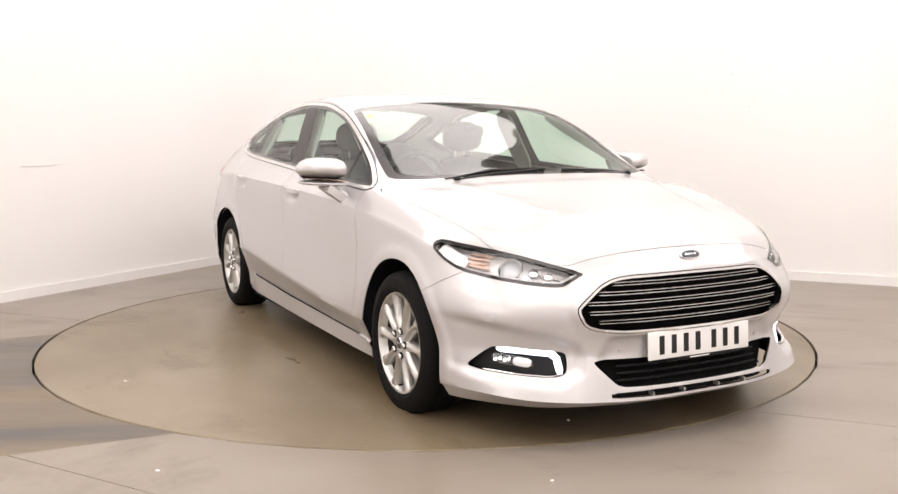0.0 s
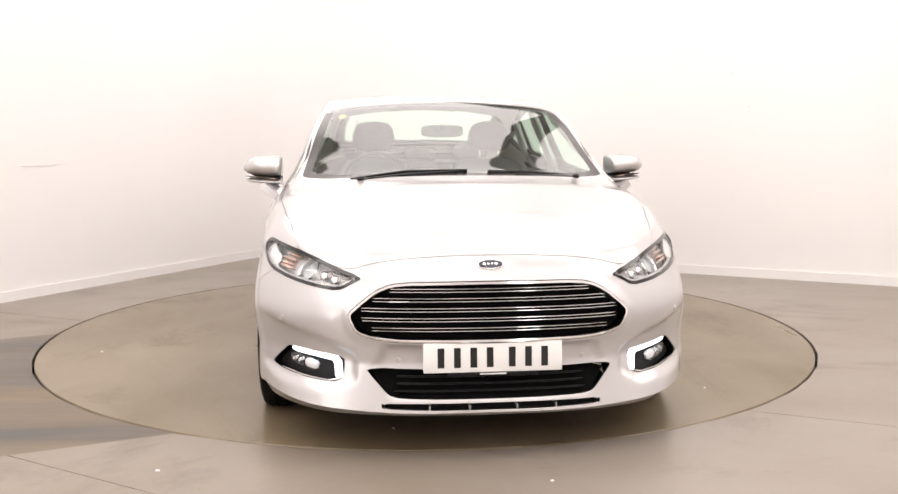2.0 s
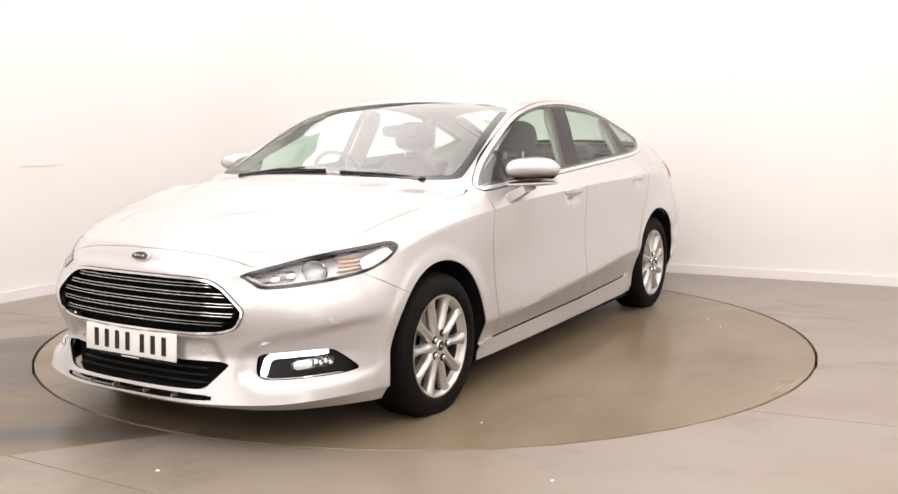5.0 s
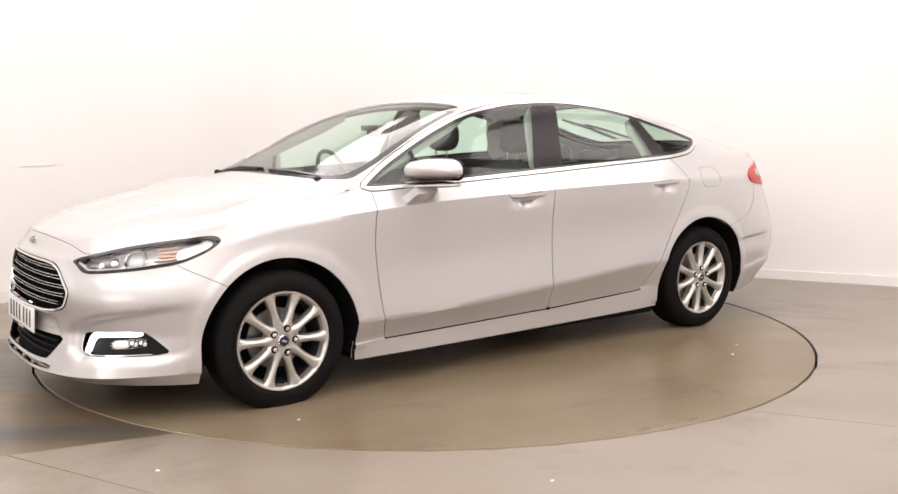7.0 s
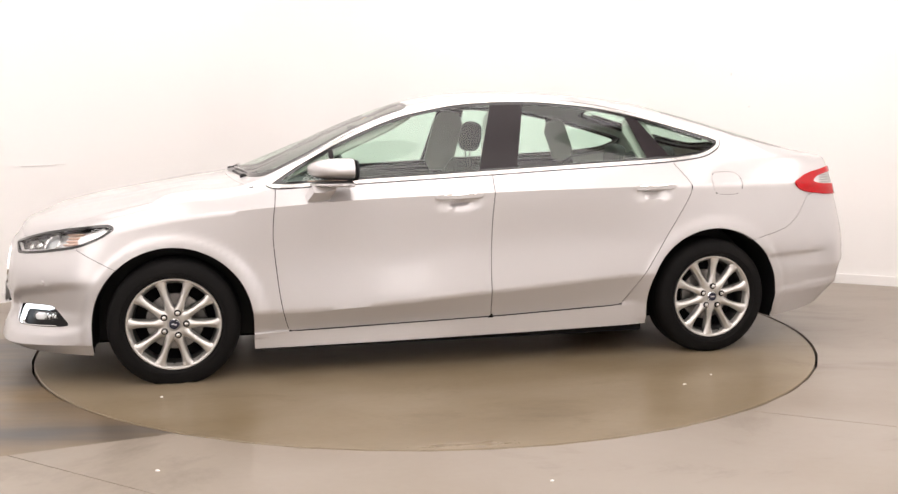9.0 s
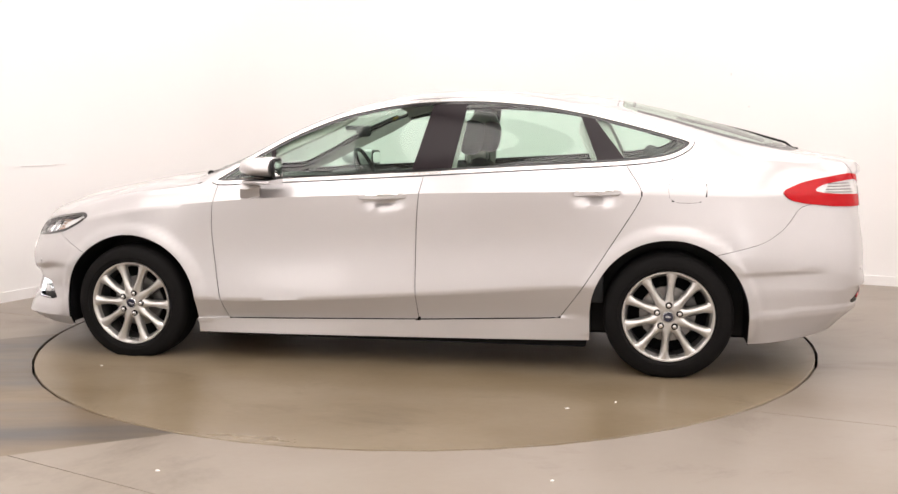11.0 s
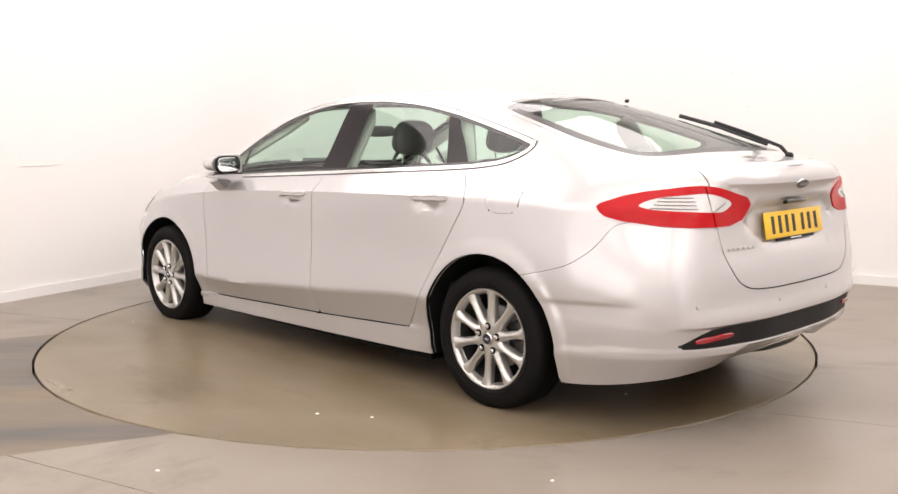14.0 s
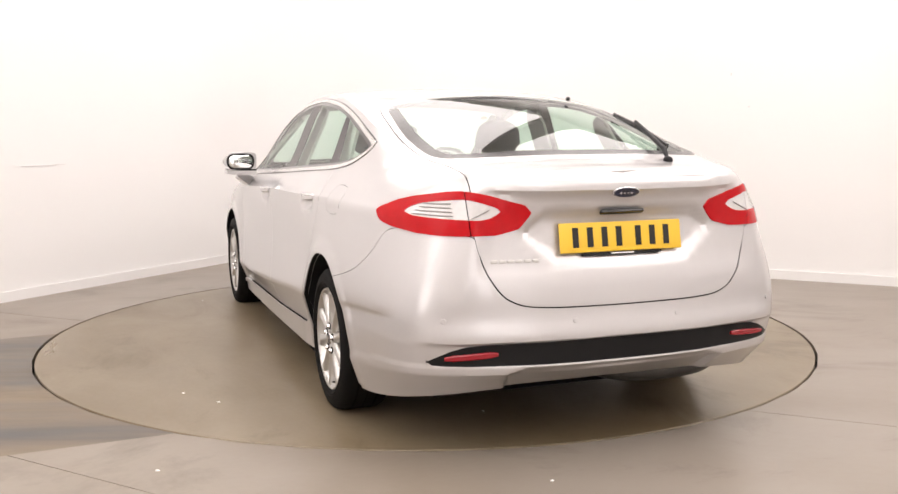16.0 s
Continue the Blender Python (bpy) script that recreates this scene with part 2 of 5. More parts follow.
def room_outline():
    a, b = CORNER + ALONG_L * 11, CORNER + ALONG_R * 10
    c = CORNER + ALONG_L * 11 + ALONG_R * 10
    cove = [CORNER + ALONG_L * 0.9 * (1 - k / 12) ** 2 + ALONG_R * 0.9 * (k / 12) ** 2 for k in range(13)]
    return a, b, c, cove


def wall(name, pts, z0, z1, thick, mat, label, group_kind="structure"):
    """An upright wall along a line of points, thick to its outer side."""
    n = len(pts)
    mid = Vector((0.2, -3.0))
    off = []
    for i, p in enumerate(pts):
        d = (pts[min(i + 1, n - 1)] - pts[max(i - 1, 0)]).normalized()
        s = Vector((d.y, -d.x))
        off.append(p + s * thick * (1 if s.dot(p - mid) > 0 else -1))
    V = [(*p, z) for q in (pts, off) for z in (z0, z1) for p in q]
    F = []
    for i in range(n - 1):
        F += [(i, i + 1, n + i + 1, n + i), (2 * n + i, 3 * n + i, 3 * n + i + 1, 2 * n + i + 1), (n + i, n + i + 1, 3 * n + i + 1, 3 * n + i), (i, 2 * n + i, 2 * n + i + 1, i + 1)]
    for i in (0, n - 1):
        F.append((i, n + i, 3 * n + i, 2 * n + i))
    ob = mesh_of(name, V, F, mat, 30)
    return tagged(ob, label, "wall", kind=group_kind)


def build_room():
    a, b, c, cove = room_outline()
    north = wall("wall_north", [a] + cove + [b], 0, CEILING, 0.12, M_WALL, "white painted studio wall with a rounded corner")
    for x, y, z, turn, w, h in ((-2.868, 1.325, .968, 59.3, .30, .006), (-2.78, 1.474, .972, 59.3, .12, .004), (2.488, 2.034, 1.663, -27.3, .010, .020), (2.62, 1.966, 1.40, -27.3, .014, .010)):
        part("scuff_mark", box_bm(-w / 2, w / 2, -.002, .002, -h / 2, h / 2, .0008), M_SCUFF, north, "faint grey scuff on white paint", m=pose(x, y, z, 0, 0, turn))
    wall("wall_east", [b, c], 0, CEILING, 0.12, M_WALL, "plain white painted studio wall")
    wall("wall_south", [c, a], 0, CEILING, 0.12, M_WALL, "plain white painted studio wall")
    inner = [p + (Vector((0.2, -3.0)) - p).normalized() * 0.002 for p in [a] + cove + [b]]
    tagged(wall("baseboard", inner, 0, 0.075, -0.014, M_SKIRT, "low white skirting board along the wall"), category="skirting")
    ring = [a - Vector((0.5, 0.3)), CORNER + Vector((-0.3, 0.6)), b + Vector((0.6, 0)), c + Vector((0, -0.6))]
    V = [(*p, z) for z in (CEILING, CEILING + 0.1) for p in ring]
    ob = mesh_of("ceiling", V, [(0, 1, 2, 3), (4, 5, 6, 7), (0, 1, 5, 4), (1, 2, 6, 5), (2, 3, 7, 6), (3, 0, 4, 7)], M_CEIL, 30)
    tagged(ob, "plain white studio ceiling", "ceiling", kind="structure")
    sheet = Sheet(*floor_grid())
    r = lambda A: np.hypot(A[:, 0], A[:, 1])
    sheet.cut(lambda A: r(A) - (R_DISC + 0.008))
    edge = lambda p, d: (lambda A: (A[:, 0] - p[0]) * d[1] - (A[:, 1] - p[1]) * d[0])
    lines = {"upper": edge((-2.40, -0.135), (0.90, 0.436)), "lower": edge((-1.34, -2.135), (0.918, 0.396))}
    west = lambda p: p[0] < 0.5 and math.hypot(p[0], p[1]) > R_DISC - 0.3
    for f in lines.values():
        sheet.cut(f, west)
    seams = [edge((-2.24, 0.33), (0.908, -0.42)), edge((1.361, -1.756), (0.911, -0.412)), edge((-1.582, -2.262), (0.857, -0.516))]
    sheet.mark("disc", lambda C: r(C) < R_DISC + 0.008)
    sheet.mark("strip", lambda C: (lines["upper"](C) > 0) & (lines["lower"](C) < 0) & (C[:, 0] < 0) & (r(C) > R_DISC))
    spans = [lambda x, y: x < -2.0, lambda x, y: (x > 1.3) & (y < -1.6), lambda x, y: (x > -1.62) & (x < -.3) & (y < -2.2)]
    for f, span in zip(seams, spans):
        for s in (-0.002, 0.002):
            sheet.cut(lambda A: f(A) - s, lambda p: span(p[0] + .3, p[1] - .3) or span(p[0] - .3, p[1] - .3))
        sheet.mark("seam", lambda C: (np.abs(f(C)) < 0.002) & span(C[:, 0], C[:, 1]))
    for key, name, mat, label, cat in (("", "floor", M_FLOOR, "beige glossy painted concrete studio floor", "floor"), ("strip", "floor_strip", M_STRIP, "grey worn bare strip of concrete floor", "floor")):
        ob = mesh_of(name, sheet.V, sheet.take(key), mat, 30)
        me = ob.data
        bm = bmesh.new()
        bm.from_mesh(me)
        bmesh.ops.delete(bm, geom=[v for v in bm.verts if not v.link_faces], context="VERTS")
        bmesh.ops.solidify(bm, geom=bm.faces[:], thickness=0.05)
        top = max(v.co.z for v in bm.verts)
        for v in bm.verts:
            v.co.z -= top
        bmesh.ops.recalc_face_normals(bm, faces=bm.faces)
        bm.to_mesh(me)
        bm.free()
        finish(me, 30)
        tagged(ob, label, cat, kind="structure")
    bm = bmesh.new()
    bmesh.ops.create_grid(bm, x_segments=1, y_segments=1, size=16)
    for v in bm.verts:
        v.co.z = -0.06
    tagged(part("ground", bm, M_GAP), "dark base under the floor joints", "ground", kind="structure")


def floor_grid():
    xs, ys = np.linspace(-9, 9.5, 75), np.linspace(-12, 6, 73)
    V = [(x, y, 0) for y in ys for x in xs]
    n = len(xs)
    return V, [(j * n + i, j * n + i + 1, (j + 1) * n + i + 1, (j + 1) * n + i) for j in range(len(ys) - 1) for i in range(n - 1)]


def build_turntable():
    n = 180
    bm = bmesh.new()
    rings = []
    for r, z in ((0.0, 0), (1.1, 0), (R_DISC - 0.012, 0), (R_DISC - 0.008, -0.004), (R_DISC - 0.008, -0.05)):
        rings.append([bm.verts.new((r * math.cos(2 * math.pi * k / n), r * math.sin(2 * math.pi * k / n), z)) for k in range(n)] if r else [bm.verts.new((0, 0, 0))])
    for k in range(n):
        bm.faces.new((rings[0][0], rings[1][k], rings[1][(k + 1) % n]))
        for a, b in zip(rings[1:], rings[2:]):
            bm.faces.new((a[k], a[(k + 1) % n], b[(k + 1) % n], b[k]))
    table = new("turntable")
    part("top_plate", bm, M_DISC, table)
    for x, y, s, turn in ((-.95, 1.551, .012, 20), (-1.16, 1.416, .009, 70), (-1.72, .35, .010, 10), (.4, -1.86, .011, 50), (1.5, 1.2, .008, 0), (1.95, -.3, .009, 30)):
        chip = bmesh.new()
        bmesh.ops.create_cone(chip, cap_ends=True, segments=6, radius1=s, radius2=s * .6, depth=.003, matrix=pose(x, y, .0017, 0, 0, turn) @ Matrix.Diagonal((1, .55, 1, 1)))
        part("paint_chip", chip, M_SKIRT, table, "small pale fleck of paint", smooth=0)
    return tagged(table, "round beige painted turntable set flush into floor", "turntable")


def build_ceiling_lights():
    first = None
    for x, y in PANELS:
        m = pose(x, y, CEILING - 0.05, 0, 0, PANEL_TURN)
        if first is None:
            first = new("ceiling_light")
            first.matrix_basis = m
            w, h = PANEL_SIZE[0] / 2 + 0.03, PANEL_SIZE[1] / 2 + 0.03
            for x0, x1, y0, y1 in ((-w, w, -h, -h + 0.03), (-w, w, h - 0.03, h), (-w, -w + 0.03, -h + 0.03, h - 0.03), (w - 0.03, w, -h + 0.03, h - 0.03)):
                part("frame", box_bm(x0, x1, y0, y1, -0.02, 0.05, 0.004), M_SKIRT, first)
            part("diffuser", box_bm(-w + 0.03, w - 0.03, -h + 0.03, h - 0.03, 0.0, 0.045), M_PANEL, first)
            tagged(first, "flat white lit ceiling panel lamp", "ceiling light", "ceiling lights")
        else:
            copy_thing(first, m)


def build_soft_boxes():
    """Upright soft boxes on stands, facing the turntable."""
    first = None
    w, h = BOX_SIZE[0] / 2 + 0.04, BOX_SIZE[1] / 2 + 0.04
    for x, y, z, turn, _, _ in BOXES:
        m = pose(x, y, 0, 0, 0, turn)
        if first is None:
            first = new("soft_box")
            first.matrix_basis = m
            part("casing", box_bm(-w, w, -0.22, -0.002, z - h, z + h, 0.02), M_BLACKBOX, first, "black fabric casing")
            part("diffuser", box_bm(-w + 0.04, w - 0.04, -0.001, 0.02, z - h + 0.04, z + h - 0.04, 0.004), M_PANEL, first, "lit white front cloth")
            part("pole", box_bm(-0.02, 0.02, -0.15, -0.11, 0.03, z - h, 0.008), M_BLACKBOX, first)
            for k in range(3):
                part("leg", box_bm(0.0, 0.5, -0.015, 0.015, 0.0, 0.03, 0.006), M_BLACKBOX, first, m=pose(0, -0.13, 0, 0, 0, 120 * k + 90))
            tagged(first, "upright soft box lamp on a black stand", "studio lamp", "soft boxes")
        else:
            copy_thing(first, m)


def build_flecks():
    for x, y, s in ((-0.985, -2.43, .009), (0.432, -2.575, .008), (2.3, -1.9, .007)):
        bm = bmesh.new()
        bmesh.ops.create_cone(bm, cap_ends=True, segments=7, radius1=s, radius2=s * .6, depth=.004, matrix=Matrix.Diagonal((1, .6, 1, 1)))
        tagged(part("paint_fleck", bm, M_SKIRT, smooth=0, m=pose(x, y, .002)), "small pale fleck lying on the floor", "debris", "floor flecks")


build_room()
build_flecks()
build_soft_boxes()
turntable = build_turntable()
build_ceiling_lights()


# ---- the car: a surface lofted over nine long feature lines, nose to tail ----
# u runs from the nose's middle round the side to the tail's middle; along the side it is 2.9 - x.
LINES = {}
SKIN = {}


def feature(k, *knots):
    LINES[k] = np.array(knots, float)


feature(0, (0, 2.322, 0, .166), (.41, 2.288, .40, .166), (.79, 2.112, .69, .155), (1.04, 1.86, .845, .15), (1.475, 1.425, .86, .145), (1.95, .95, .866, .145), (3.1, -.2, .872, .158), (3.9, -1.0, .872, .172), (4.325, -1.425, .87, .178), (4.8, -1.9, .84, .185), (5.2, -2.20, .70, .235), (5.55, -2.29, .38, .262), (5.97, -2.31, 0, .268))
feature(1, (0, 2.352, 0, .184), (.41, 2.316, .40, .184), (.79, 2.150, .726, .196), (1.04, 1.885, .874, .205), (1.475, 1.425, .89, .21), (1.95, .95, .872, .222), (3.1, -.2, .878, .256), (3.9, -1.0, .88, .286), (4.325, -1.425, .895, .29), (4.8, -1.9, .88, .31), (5.2, -2.27, .755, .34), (5.55, -2.385, .42, .335), (5.97, -2.41, 0, .33))
feature(2, (0, 2.33, 0, .36), (.41, 2.27, .405, .36), (.79, 2.095, .715, .36), (1.04, 1.875, .872, .36), (1.475, 1.425, .915, .35), (1.95, .95, .925, .33), (3.1, -.2, .935, .39), (3.9, -1.0, .93, .45), (4.325, -1.425, .925, .46), (4.8, -1.9, .895, .46), (5.2, -2.29, .77, .45), (5.55, -2.40, .42, .45), (5.97, -2.425, 0, .45))
feature(3, (0, 2.31, 0, .52), (.41, 2.262, .45, .545), (.79, 2.09, .745, .525), (1.04, 1.87, .885, .53), (1.475, 1.425, .920, .56), (1.95, .95, .912, .58), (3.1, -.2, .917, .62), (3.9, -1.0, .916, .65), (4.325, -1.425, .928, .62), (4.8, -1.9, .90, .56), (5.2, -2.30, .765, .535), (5.55, -2.405, .43, .535), (5.97, -2.43, 0, .535))
feature(4, (0, 2.275, 0, .68), (.41, 2.22, .43, .675), (.79, 2.04, .70, .68), (1.04, 1.82, .84, .72), (1.475, 1.425, .902, .80), (1.95, .95, .916, .85), (3.1, -.2, .922, .905), (3.9, -1.0, .914, .92), (4.325, -1.425, .895, .925), (4.8, -1.9, .84, .92), (5.2, -2.29, .66, .90), (5.55, -2.37, .40, .88), (5.97, -2.375, 0, .88))
feature(5, (0, 2.22, 0, .765), (.41, 2.15, .42, .765), (.79, 1.97, .66, .775), (1.04, 1.75, .785, .815), (1.475, 1.40, .845, .885), (1.88, 1.02, .845, .935), (3.1, -.2, .84, .985), (3.9, -1.0, .822, 1.03), (4.35, -1.45, .79, 1.065), (4.8, -1.9, .725, 1.07), (5.2, -2.25, .59, 1.06), (5.55, -2.36, .40, 1.055), (5.97, -2.39, 0, 1.055))
feature(6, (0, 2.14, 0, .80), (.41, 2.07, .41, .80), (.79, 1.89, .63, .82), (1.04, 1.70, .72, .85), (1.5, 1.38, .775, .925), (1.9, 1.04, .785, .965), (2.1, .82, .755, 1.062), (2.35, .55, .714, 1.207), (2.65, .25, .676, 1.322), (2.95, -.05, .650, 1.386), (3.3, -.4, .640, 1.406), (3.7, -.8, .644, 1.376), (4.0, -1.1, .656, 1.317), (4.3, -1.4, .670, 1.242), (4.6, -1.7, .662, 1.163), (4.9, -1.98, .630, 1.108), (5.2, -2.2, .54, 1.082), (5.55, -2.31, .36, 1.074), (5.97, -2.375, 0, 1.068))
feature(8, (0, 2.05, 0, .835), (.41, 1.95, 0, .857), (.79, 1.8, 0, .887), (1.04, 1.65, 0, .914), (1.5, 1.38, 0, .96), (1.78, 1.18, 0, .992), (2.1, .89, 0, 1.105), (2.35, .62, 0, 1.213), (2.65, .27, 0, 1.356), (2.8, .12, 0, 1.401), (2.95, -.05, 0, 1.428), (3.3, -.4, 0, 1.447), (3.7, -.8, 0, 1.427), (4.0, -1.1, 0, 1.399), (4.3, -1.4, 0, 1.338), (4.6, -1.68, 0, 1.262), (4.9, -1.93, 0, 1.182), (5.08, -2.09, 0, 1.122), (5.3, -2.2, 0, 1.097), (5.55, -2.3, 0, 1.085), (5.97, -2.38, 0, 1.07))
SHARP = (0, .7, 1.0, 0, .97, .35, .6, .15, 0)


def curve_at(K, u):
    """A smooth curve through knots (u, x, y, z)."""
    t, P = K[:, 0], K[:, 1:]
    d = np.diff(P, axis=0) / np.diff(t)[:, None]
    h = np.diff(t)
    m = np.empty_like(P)
    m[1:-1] = (d[:-1] * h[1:, None] + d[1:] * h[:-1, None]) / (h[1:] + h[:-1])[:, None]
    m[0], m[-1] = d[0], d[-1]
    m[0, 0] = m[-1, 0] = 0
    i = np.clip(np.searchsorted(t, u) - 1, 0, len(t) - 2)
    s = ((u - t[i]) / h[i])[:, None]
    H = h[i][:, None]
    return (2 * s**3 - 3 * s**2 + 1) * P[i] + (s**3 - 2 * s**2 + s) * H * m[i] + (3 * s**2 - 2 * s**3) * P[i + 1] + (s**3 - s**2) * H * m[i + 1]


def body_sheet():
    u = np.r_[np.linspace(0, 1.3, 105)[:-1], np.linspace(1.3, 4.6, 120)[:-1], np.linspace(4.6, 5.97, 112)]
    rows = {k: curve_at(K, u) for k, K in LINES.items()}
    a, b = rows[6], rows[8]
    rows[7] = np.stack([a[:, 0] + .72 * (b[:, 0] - a[:, 0]), .52 * a[:, 1], a[:, 2] + .78 * (b[:, 2] - a[:, 2])], -1)
    R = np.stack([rows[k] for k in range(9)])
    L = np.linalg.norm(np.diff(R, axis=0), axis=2)[..., None] + 1e-6
    D = np.diff(R, axis=0) / L
    sharp = [np.full((len(u), 1), s) for s in SHARP]
    sharp[1][(u < 1.1) | (u > 4.5)] = 1.0
    sharp[3][(u < 1.25) | (u > 4.6)] = .7
    out, vv = [], []
    for k in range(8):
        def tangent(j, incoming):
            if j == 0:
                return D[0]
            if j == 8:
                return D[7] * np.array([1, 1, 0])
            mid = (D[j - 1] * L[j] + D[j] * L[j - 1]) / (L[j] + L[j - 1])
            return mid + sharp[j] * ((D[j - 1] if incoming else D[j]) - mid)
        m0, m1 = tangent(k, False), tangent(k + 1, True)
        n = 12
        for q in range(n + (k == 7)):
            s = q / n
            out.append((2 * s**3 - 3 * s**2 + 1) * R[k] + (s**3 - 2 * s**2 + s) * L[k] * m0 + (3 * s**2 - 2 * s**3) * R[k + 1] + (s**3 - s**2) * L[k] * m1)
            vv.append(k + s)
    G = np.stack(out)
    G[:, [0, -1], 1] = 0
    G[-1, :, 1] = 0
    P = G.reshape(-1, 3)
    uu, zz = np.tile(u, len(vv)), P[:, 2].copy()
    level = np.repeat(vv, len(u))
    # the level outward way at each place of the skin
    T = np.gradient(G[:, :, :2], axis=1)
    T /= np.linalg.norm(T, axis=2)[..., None] + 1e-9
    way = np.stack([T[..., 1], -T[..., 0]], -1).reshape(-1, 2)
    ramp = lambda d, w: np.clip(d / w, 0, 1)
    ease = lambda d, w: ramp(d, w) ** 2 * (3 - 2 * ramp(d, w))
    push = np.zeros(len(P))
    flat = np.c_[uu, zz]
    nose = (uu < 1.4) & (zz < .75) & (level < 4.6)
    tail = (uu > 4.5) & (level < 5.4)
    # the hollow round each fog lamp, under a sharp cheek line
    hollow = sd_poly(flat, [(.52, .400), (.645, .447), (.784, .471), (.99, .500), (1.14, .505), (1.22, .40), (1.06, .272), (.95, .252), (.62, .243), (.52, .29)])
    push -= nose * .023 * ramp(-hollow, .026) * ease(1.16 - uu, .3)
    # the sunk middle round the front plate and the lower intake
    push -= nose * .016 * ramp(-sd_poly(flat, [(-1, .440), (.385, .437), (.462, .345), (.385, .236), (-1, .23)]), .02)
    # a soft brow over the grille
    push += nose * .007 * ease(.045 - np.abs(sd_poly(flat, [(-1, .670), (.25, .666), (.345, .657), (.40, .633), (.50, .550), (.488, .48), (.40, .449), (.30, .439), (-1, .440)])), .045)
    # rear bumper: a crease behind the wheel, a shelf over the black insert, a lip below
    crease = np.interp(uu, [4.6, 4.72, 4.95, 5.19], [.530, .534, .545, .56]) - zz
    push -= tail * .009 * ramp(crease, .012) * (1 - ease(crease, .13)) * ease(5.12 - uu, .25) * ease(uu - 4.6, .1)
    push += tail * .018 * np.where(zz > .463, 1 - ease(zz - .463, .10), ramp(zz - .452, .011)) * ease(uu - 5.12, .25)
    lip = np.interp(uu, [4.6, 4.70, 5.03, 5.19, 5.97], [.318, .331, .371, .374, .370]) - zz
    push += tail * .004 * ramp(lip, .004) * ease(.12 - lip, .12) * ease(uu - 4.62, .05)
    push -= tail * .035 * ramp(-sd_poly(flat, [(5.455, .1), (5.50, .335), (5.57, .358), (9, .352), (9, .1)]), .018)
    # tailgate: folds over the bumper and under the badge, and the recess round the plate
    push -= tail * .011 * ramp(zz - .682, .06) * (zz < 1.0) * ease(uu - 5.3, .15)
    push += tail * .012 * ramp(zz - .984, .007) * ease(uu - 5.5, .12) * ease(5.05 - level, .3)
    push -= tail * .022 * ease(-sd_poly(np.c_[np.abs(P[:, 1]), zz], [(-1, .942), (.33, .938), (.43, .855), (.36, .79), (.28, .742), (-1, .718)]), .034) * (uu > 5.3)
    # the flared lips of the wheel arches
    for xc, zc, r in ((X_F, Z_F, R_ARCH_F), (X_R, Z_R, R_ARCH_R)):
        d = np.hypot(P[:, 0] - xc, zz - zc) - r
        push += np.where((P[:, 1] > .5) & (level < 4.0) & (zz > .2) & (d > -.08), .008 * ease(.062 - d, .03), 0)
    P[:, :2] += way * push[:, None]
    # two long folds along the bonnet
    fold = .40 + .20 * (2.1 - P[:, 0]) / .9 - np.abs(P[:, 1])
    P[:, 2] += np.where((level > 5.6) & (P[:, 0] > 1.05), .011 * ramp(fold, .035) * ease(2.12 - P[:, 0], .25) * ease(P[:, 0] - 1.05, .2), 0)
    G[:, [0, -1], 1] = 0
    # shallow cups behind the door handles
    for cx, cz in ((.012, .862), (-1.061, .889)):
        e = np.hypot((P[:, 0] - cx) / .115, (P[:, 2] - cz) / .038)
        P[:, 1] -= np.where(P[:, 1] > .5, .028 * np.clip(1.3 - 1.3 * e, 0, 1) ** .8, 0)
    SKIN["grid"], SKIN["u"] = G, u
    nu, nv = len(u), len(vv)
    U, Vv = np.tile(u, nv), np.repeat(vv, nu)
    V = np.c_[P, U, Vv]
    F = [(j * nu + i, j * nu + i + 1, (j + 1) * nu + i + 1, (j + 1) * nu + i) for j in range(nv - 1) for i in range(nu - 1)]
    return Sheet(V, F)

XZ, UZ, XY = (0, 2), (3, 2), (0, 1)
X_F, X_R, Z_F, Z_R, R_ARCH_F, R_ARCH_R = 1.430, -1.420, .288, .306, .380, .383
GAP = .0019


def outline(axes, pts, rounds=2):
    poly = chaikin(pts, rounds)
    return lambda A: sd_poly(A[:, list(axes)], poly)


HEAD = outline(UZ, [(.46, .675), (.51, .65), (.565, .622), (.70, .628), (.85, .642), (1.01, .668), (1.12, .712), (1.178, .750), (1.168, .768), (1.115, .780), (.92, .758), (.72, .728)], 1)
TAIL = outline(UZ, [(4.825, .917), (4.956, .973), (5.2, 1.006), (5.366, .993), (5.61, .944), (5.51, .846), (5.117, .844), (4.898, .870)], 1)
GRILLE = outline(UZ, [(-.5, .670), (.25, .666), (.345, .657), (.40, .633), (.455, .588), (.500, .550), (.503, .532), (.488, .482), (.462, .463), (.40, .449), (.30, .439), (-.5, .440)], 1)
INTAKE = outline(UZ, [(-.5, .337), (.46, .341), (.485, .335), (.43, .28), (.392, .242), (.34, .233), (-.5, .233)])
SLOT = outline(UZ, [(-.5, .221), (.395, .219), (.425, .208), (.395, .194), (-.5, .193)], 1)
FOG = outline(UZ, [(.585, .362), (.61, .373), (.88, .386), (.93, .355), (1.0, .298), (.93, .282), (.655, .274), (.605, .285), (.59, .305)], 1)
TAIL_WHITE = outline(UZ, [(4.975, .925), (5.048, .958), (5.236, .975), (5.314, .968), (5.464, .936), (5.375, .90), (5.245, .902), (5.041, .908)])
